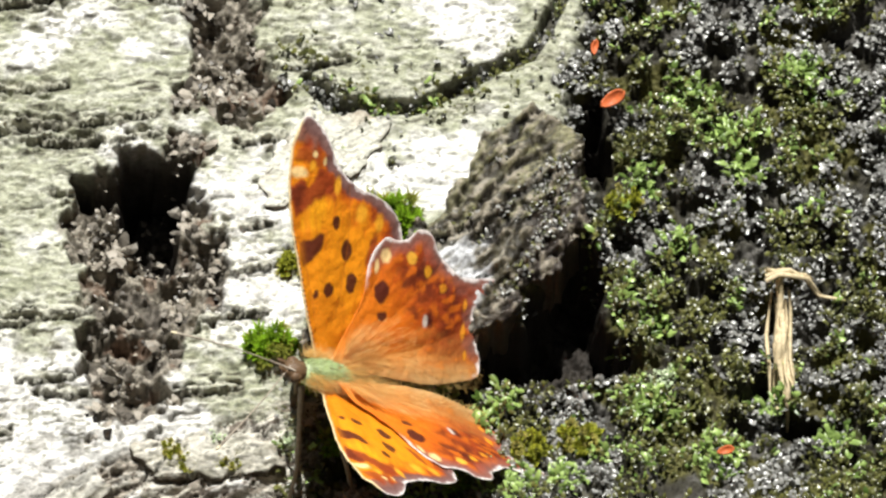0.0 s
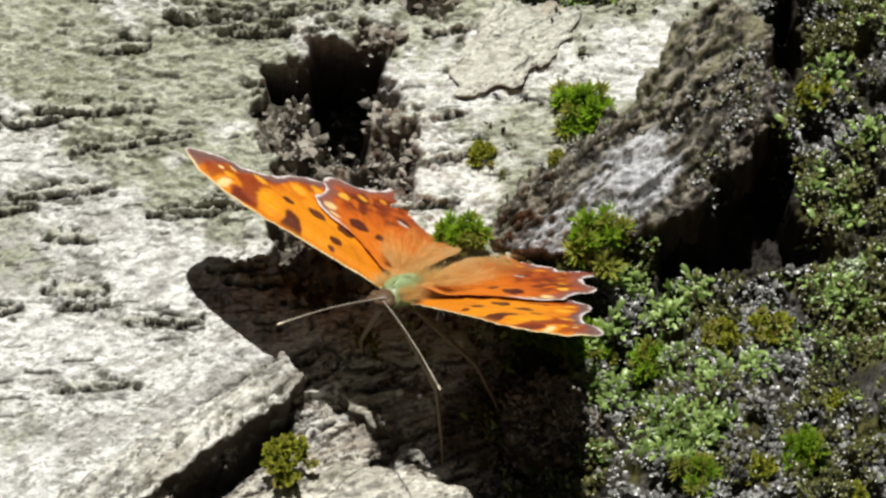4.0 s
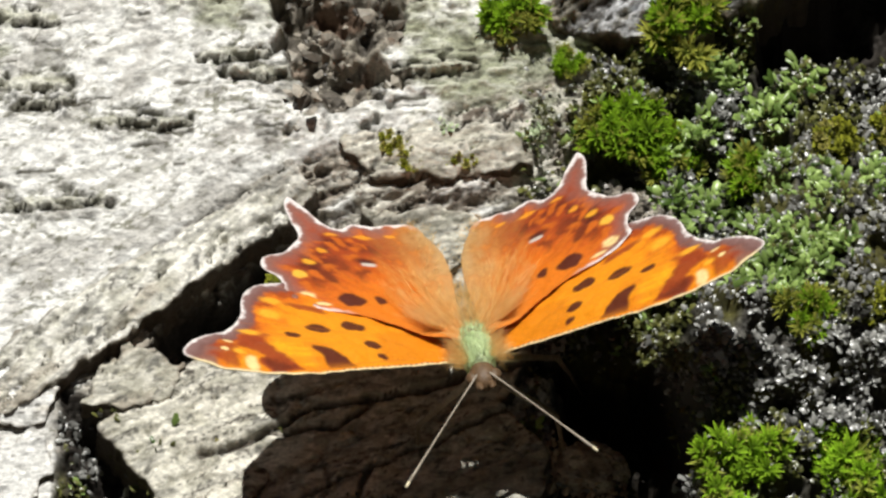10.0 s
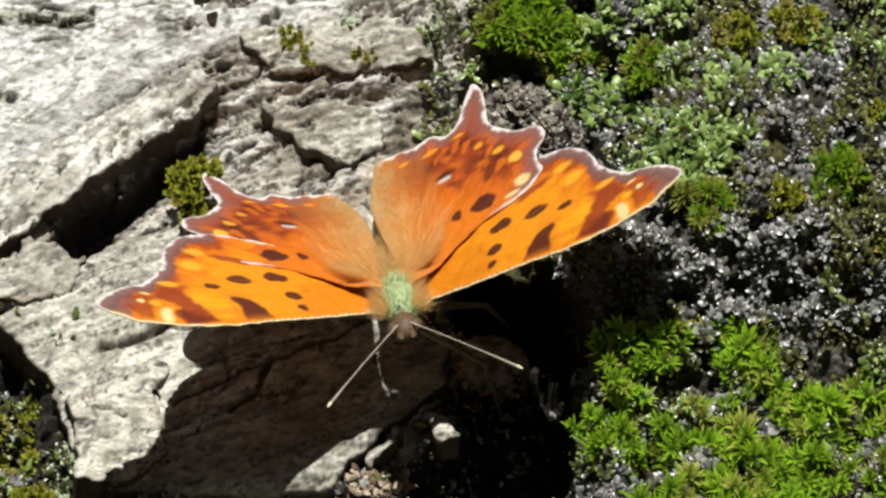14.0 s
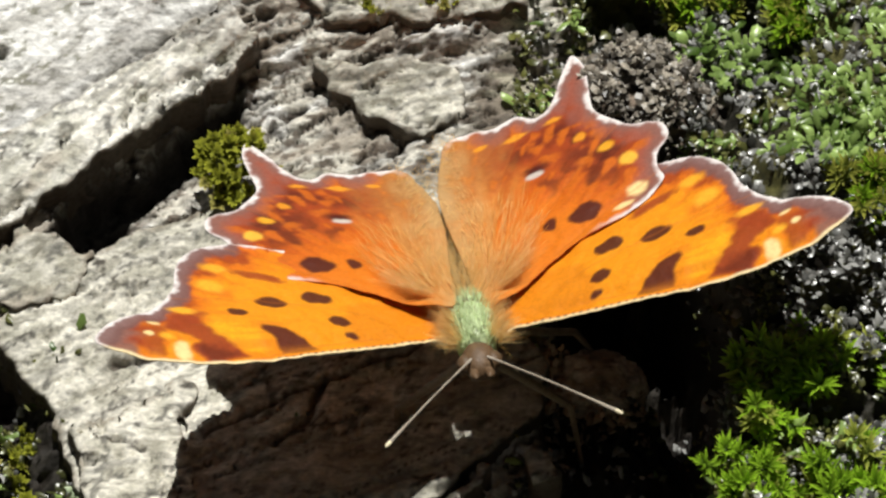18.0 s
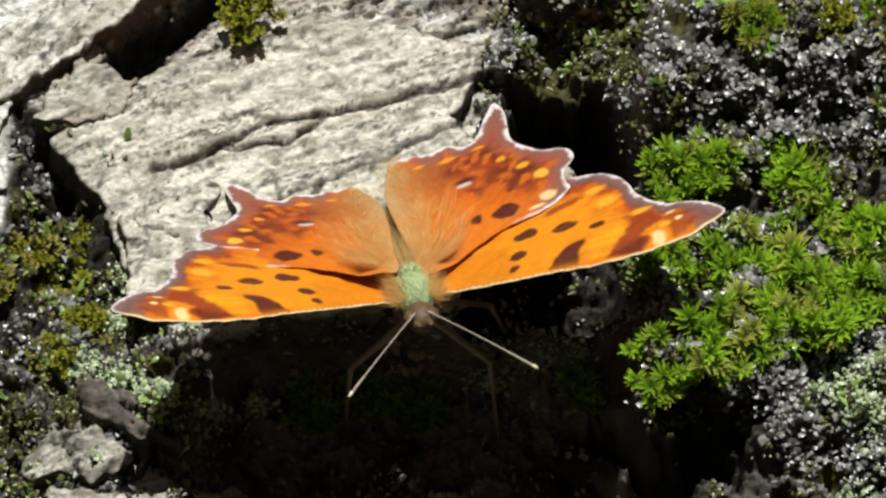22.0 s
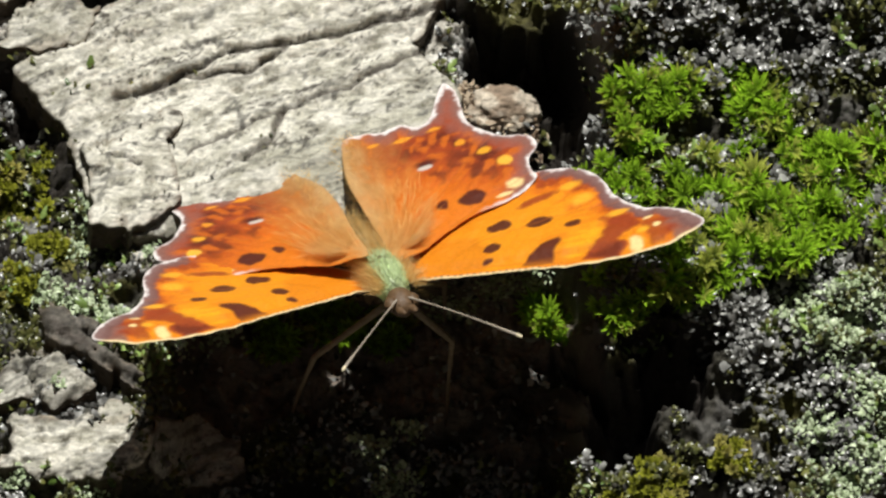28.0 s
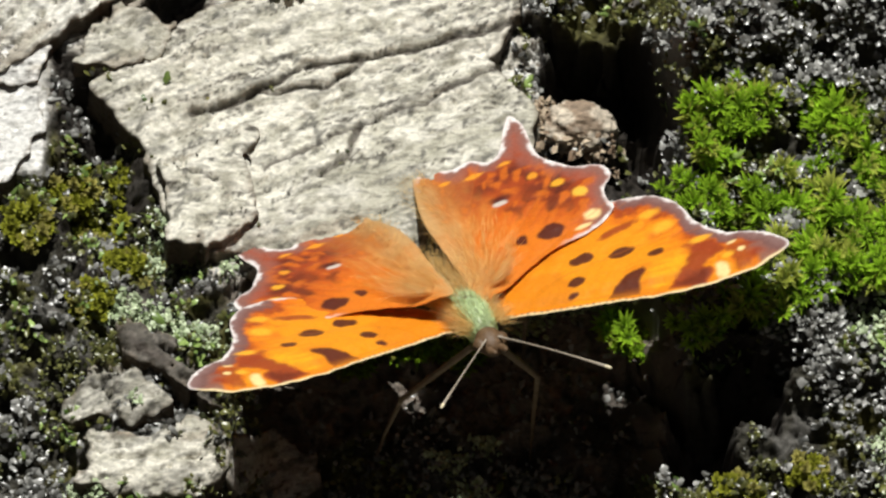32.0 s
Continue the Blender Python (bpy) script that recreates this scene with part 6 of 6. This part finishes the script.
    walk(forewing_right, [
        (0.0, pose(-0.0012, 0, 0.00000, -2.1, 32.5, -2.6)),
        (0.5, pose(-0.0012, 0, 0.00000, 1.0, 17.7, 13.8)),
        (2.0, pose(-0.0012, 0, 0.00000, 1.0, 17.7, 13.8)),
        (2.5, pose(-0.0012, 0, 0.00000, 1.2, 18.0, 9.4)),
        (3.0, pose(-0.0012, 0, 0.00000, 0.8, 20.0, 7.6)),
        (3.5, pose(-0.0012, 0, 0.00000, 0.4, 17.1, 3.9)),
        (4.0, pose(-0.0012, 0, 0.00000, 0.0, 18.7, 3.3)),
        (4.5, pose(-0.0012, 0, 0.00000, -0.1, 18.1, -3.6)),
        (7.0, pose(-0.0012, 0, 0.00000, -0.6, 22.9, -9.3)),
        (7.5, pose(-0.0012, 0, 0.00000, 0.7, 22.3, -8.1)),
        (9.0, pose(-0.0012, 0, 0.00000, 4.9, 21.1, -6.5)),
        (9.5, pose(-0.0012, 0, 0.00000, 3.9, 21.7, -5.2)),
        (11.5, pose(-0.0012, 0, 0.00000, -0.1, 26.1, 0.9)),
        (13.5, pose(-0.0012, 0, 0.00000, -0.2, 25.2, 1.8)),
        (17.0, pose(-0.0012, 0, 0.00000, -0.2, 21.0, 1.8)),
        (19.0, pose(-0.0012, 0, 0.00000, -0.2, 20.8, 1.8)),
        (21.0, pose(-0.0012, 0, 0.00000, -0.2, 16.9, 1.8)),
        (23.0, pose(-0.0012, 0, 0.00000, -1.0, 16.8, -6.5)),
        (25.0, pose(-0.0012, 0, 0.00000, -1.3, 13.6, -10.7)),
        (28.5, pose(-0.0012, 0, 0.00000, -1.3, 12.9, -10.7)),
        (30.5, pose(-0.0012, 0, 0.00000, -1.3, 13.1, -10.7)),
        (32.0, pose(-0.0012, 0, 0.00000, -1.3, 13.5, -10.7)),
    ])
    walk(hindwing_right, [
        (0.0, pose(-0.0012, 0, 0.00045, -3.8, 29.0, 3.8)),
        (0.5, pose(-0.0012, 0, 0.00045, 1.0, 17.4, 4.9)),
        (2.0, pose(-0.0012, 0, 0.00045, 1.0, 17.4, 4.9)),
        (2.5, pose(-0.0012, 0, 0.00045, 5.9, 16.0, 10.0)),
        (3.0, pose(-0.0012, 0, 0.00045, -0.8, 16.9, 8.9)),
        (3.5, pose(-0.0012, 0, 0.00045, -1.6, 14.5, 7.2)),
        (4.0, pose(-0.0012, 0, 0.00045, -3.1, 16.2, 7.0)),
        (4.5, pose(-0.0012, 0, 0.00045, -3.5, 14.3, 3.0)),
        (7.0, pose(-0.0012, 0, 0.00045, -6.3, 13.6, -1.5)),
        (7.5, pose(-0.0012, 0, 0.00045, -4.4, 14.2, -1.3)),
        (9.0, pose(-0.0012, 0, 0.00045, 0.0, 15.4, -0.4)),
        (9.5, pose(-0.0012, 0, 0.00045, 0.0, 17.2, -0.3)),
        (11.5, pose(-0.0012, 0, 0.00045, -1.9, 24.3, 2.5)),
        (13.5, pose(-0.0012, 0, 0.00045, -3.7, 21.6, 5.0)),
        (17.0, pose(-0.0012, 0, 0.00045, -3.7, 17.4, 5.0)),
        (19.0, pose(-0.0012, 0, 0.00045, -3.7, 17.2, 5.0)),
        (21.0, pose(-0.0012, 0, 0.00045, -3.7, 13.3, 5.0)),
        (23.0, pose(-0.0012, 0, 0.00045, -4.6, 13.0, 0.2)),
        (25.0, pose(-0.0012, 0, 0.00045, -5.0, 9.7, -2.2)),
        (28.5, pose(-0.0012, 0, 0.00045, -5.0, 9.0, -2.2)),
        (30.5, pose(-0.0012, 0, 0.00045, -5.0, 9.2, -2.2)),
        (32.0, pose(-0.0012, 0, 0.00045, -5.0, 9.6, -2.2)),
    ])
    # the antennae swing about their roots
    walk(antenna_left, [
        (0.0, pose(0.0005, 0.0046, 0.0004, -19.4, 0.0, 48.8)),
        (2.0, pose(0.0005, 0.0046, 0.0004, -19.4, 0.0, 59.2)),
        (4.0, pose(0.0005, 0.0046, 0.0004, -19.4, 0.0, 69.7)),
        (4.5, pose(0.0005, 0.0046, 0.0004, -18.8, 0.0, 59.8)),
        (6.5, pose(0.0005, 0.0046, 0.0004, -14.5, 0.0, -19.5)),
        (7.0, pose(0.0005, 0.0046, 0.0004, -14.0, 0.0, -29.4)),
        (9.0, pose(0.0005, 0.0046, 0.0004, -12.5, 0.0, -34.8)),
        (13.0, pose(0.0005, 0.0046, 0.0004, 0.3, 0.0, -29.1)),
        (17.0, pose(0.0005, 0.0046, 0.0004, 7.4, 0.0, -29.0)),
        (20.0, pose(0.0005, 0.0046, 0.0004, 9.1, 0.0, -26.0)),
        (23.0, pose(0.0005, 0.0046, 0.0004, -4.9, 0.0, -33.7)),
        (26.0, pose(0.0005, 0.0046, 0.0004, 1.2, 0.0, -35.8)),
        (31.0, pose(0.0005, 0.0046, 0.0004, 8.1, 0.0, -35.6)),
        (32.0, pose(0.0005, 0.0046, 0.0004, 8.1, 0.0, -35.6)),
    ])
    walk(antenna_right, [
        (0.0, pose(-0.0005, 0.0046, 0.0004, -12.4, 0.0, -11.5)),
        (2.0, pose(-0.0005, 0.0046, 0.0004, -12.4, 0.0, -14.0)),
        (4.0, pose(-0.0005, 0.0046, 0.0004, -12.4, 0.0, -16.4)),
        (4.5, pose(-0.0005, 0.0046, 0.0004, -12.2, 0.0, -11.7)),
        (6.5, pose(-0.0005, 0.0046, 0.0004, -10.4, 0.0, 25.7)),
        (7.0, pose(-0.0005, 0.0046, 0.0004, -10.2, 0.0, 30.4)),
        (9.0, pose(-0.0005, 0.0046, 0.0004, -9.6, 0.0, 27.6)),
        (13.0, pose(-0.0005, 0.0046, 0.0004, -2.1, 0.0, 34.0)),
        (17.0, pose(-0.0005, 0.0046, 0.0004, 6.3, 0.0, 32.3)),
        (20.0, pose(-0.0005, 0.0046, 0.0004, 5.6, 0.0, 31.4)),
        (23.0, pose(-0.0005, 0.0046, 0.0004, -4.1, 0.0, 28.0)),
        (26.0, pose(-0.0005, 0.0046, 0.0004, 1.6, 0.0, 24.8)),
        (31.0, pose(-0.0005, 0.0046, 0.0004, 8.3, 0.0, 19.6)),
        (32.0, pose(-0.0005, 0.0046, 0.0004, 8.3, 0.0, 19.6)),
    ])


motions()
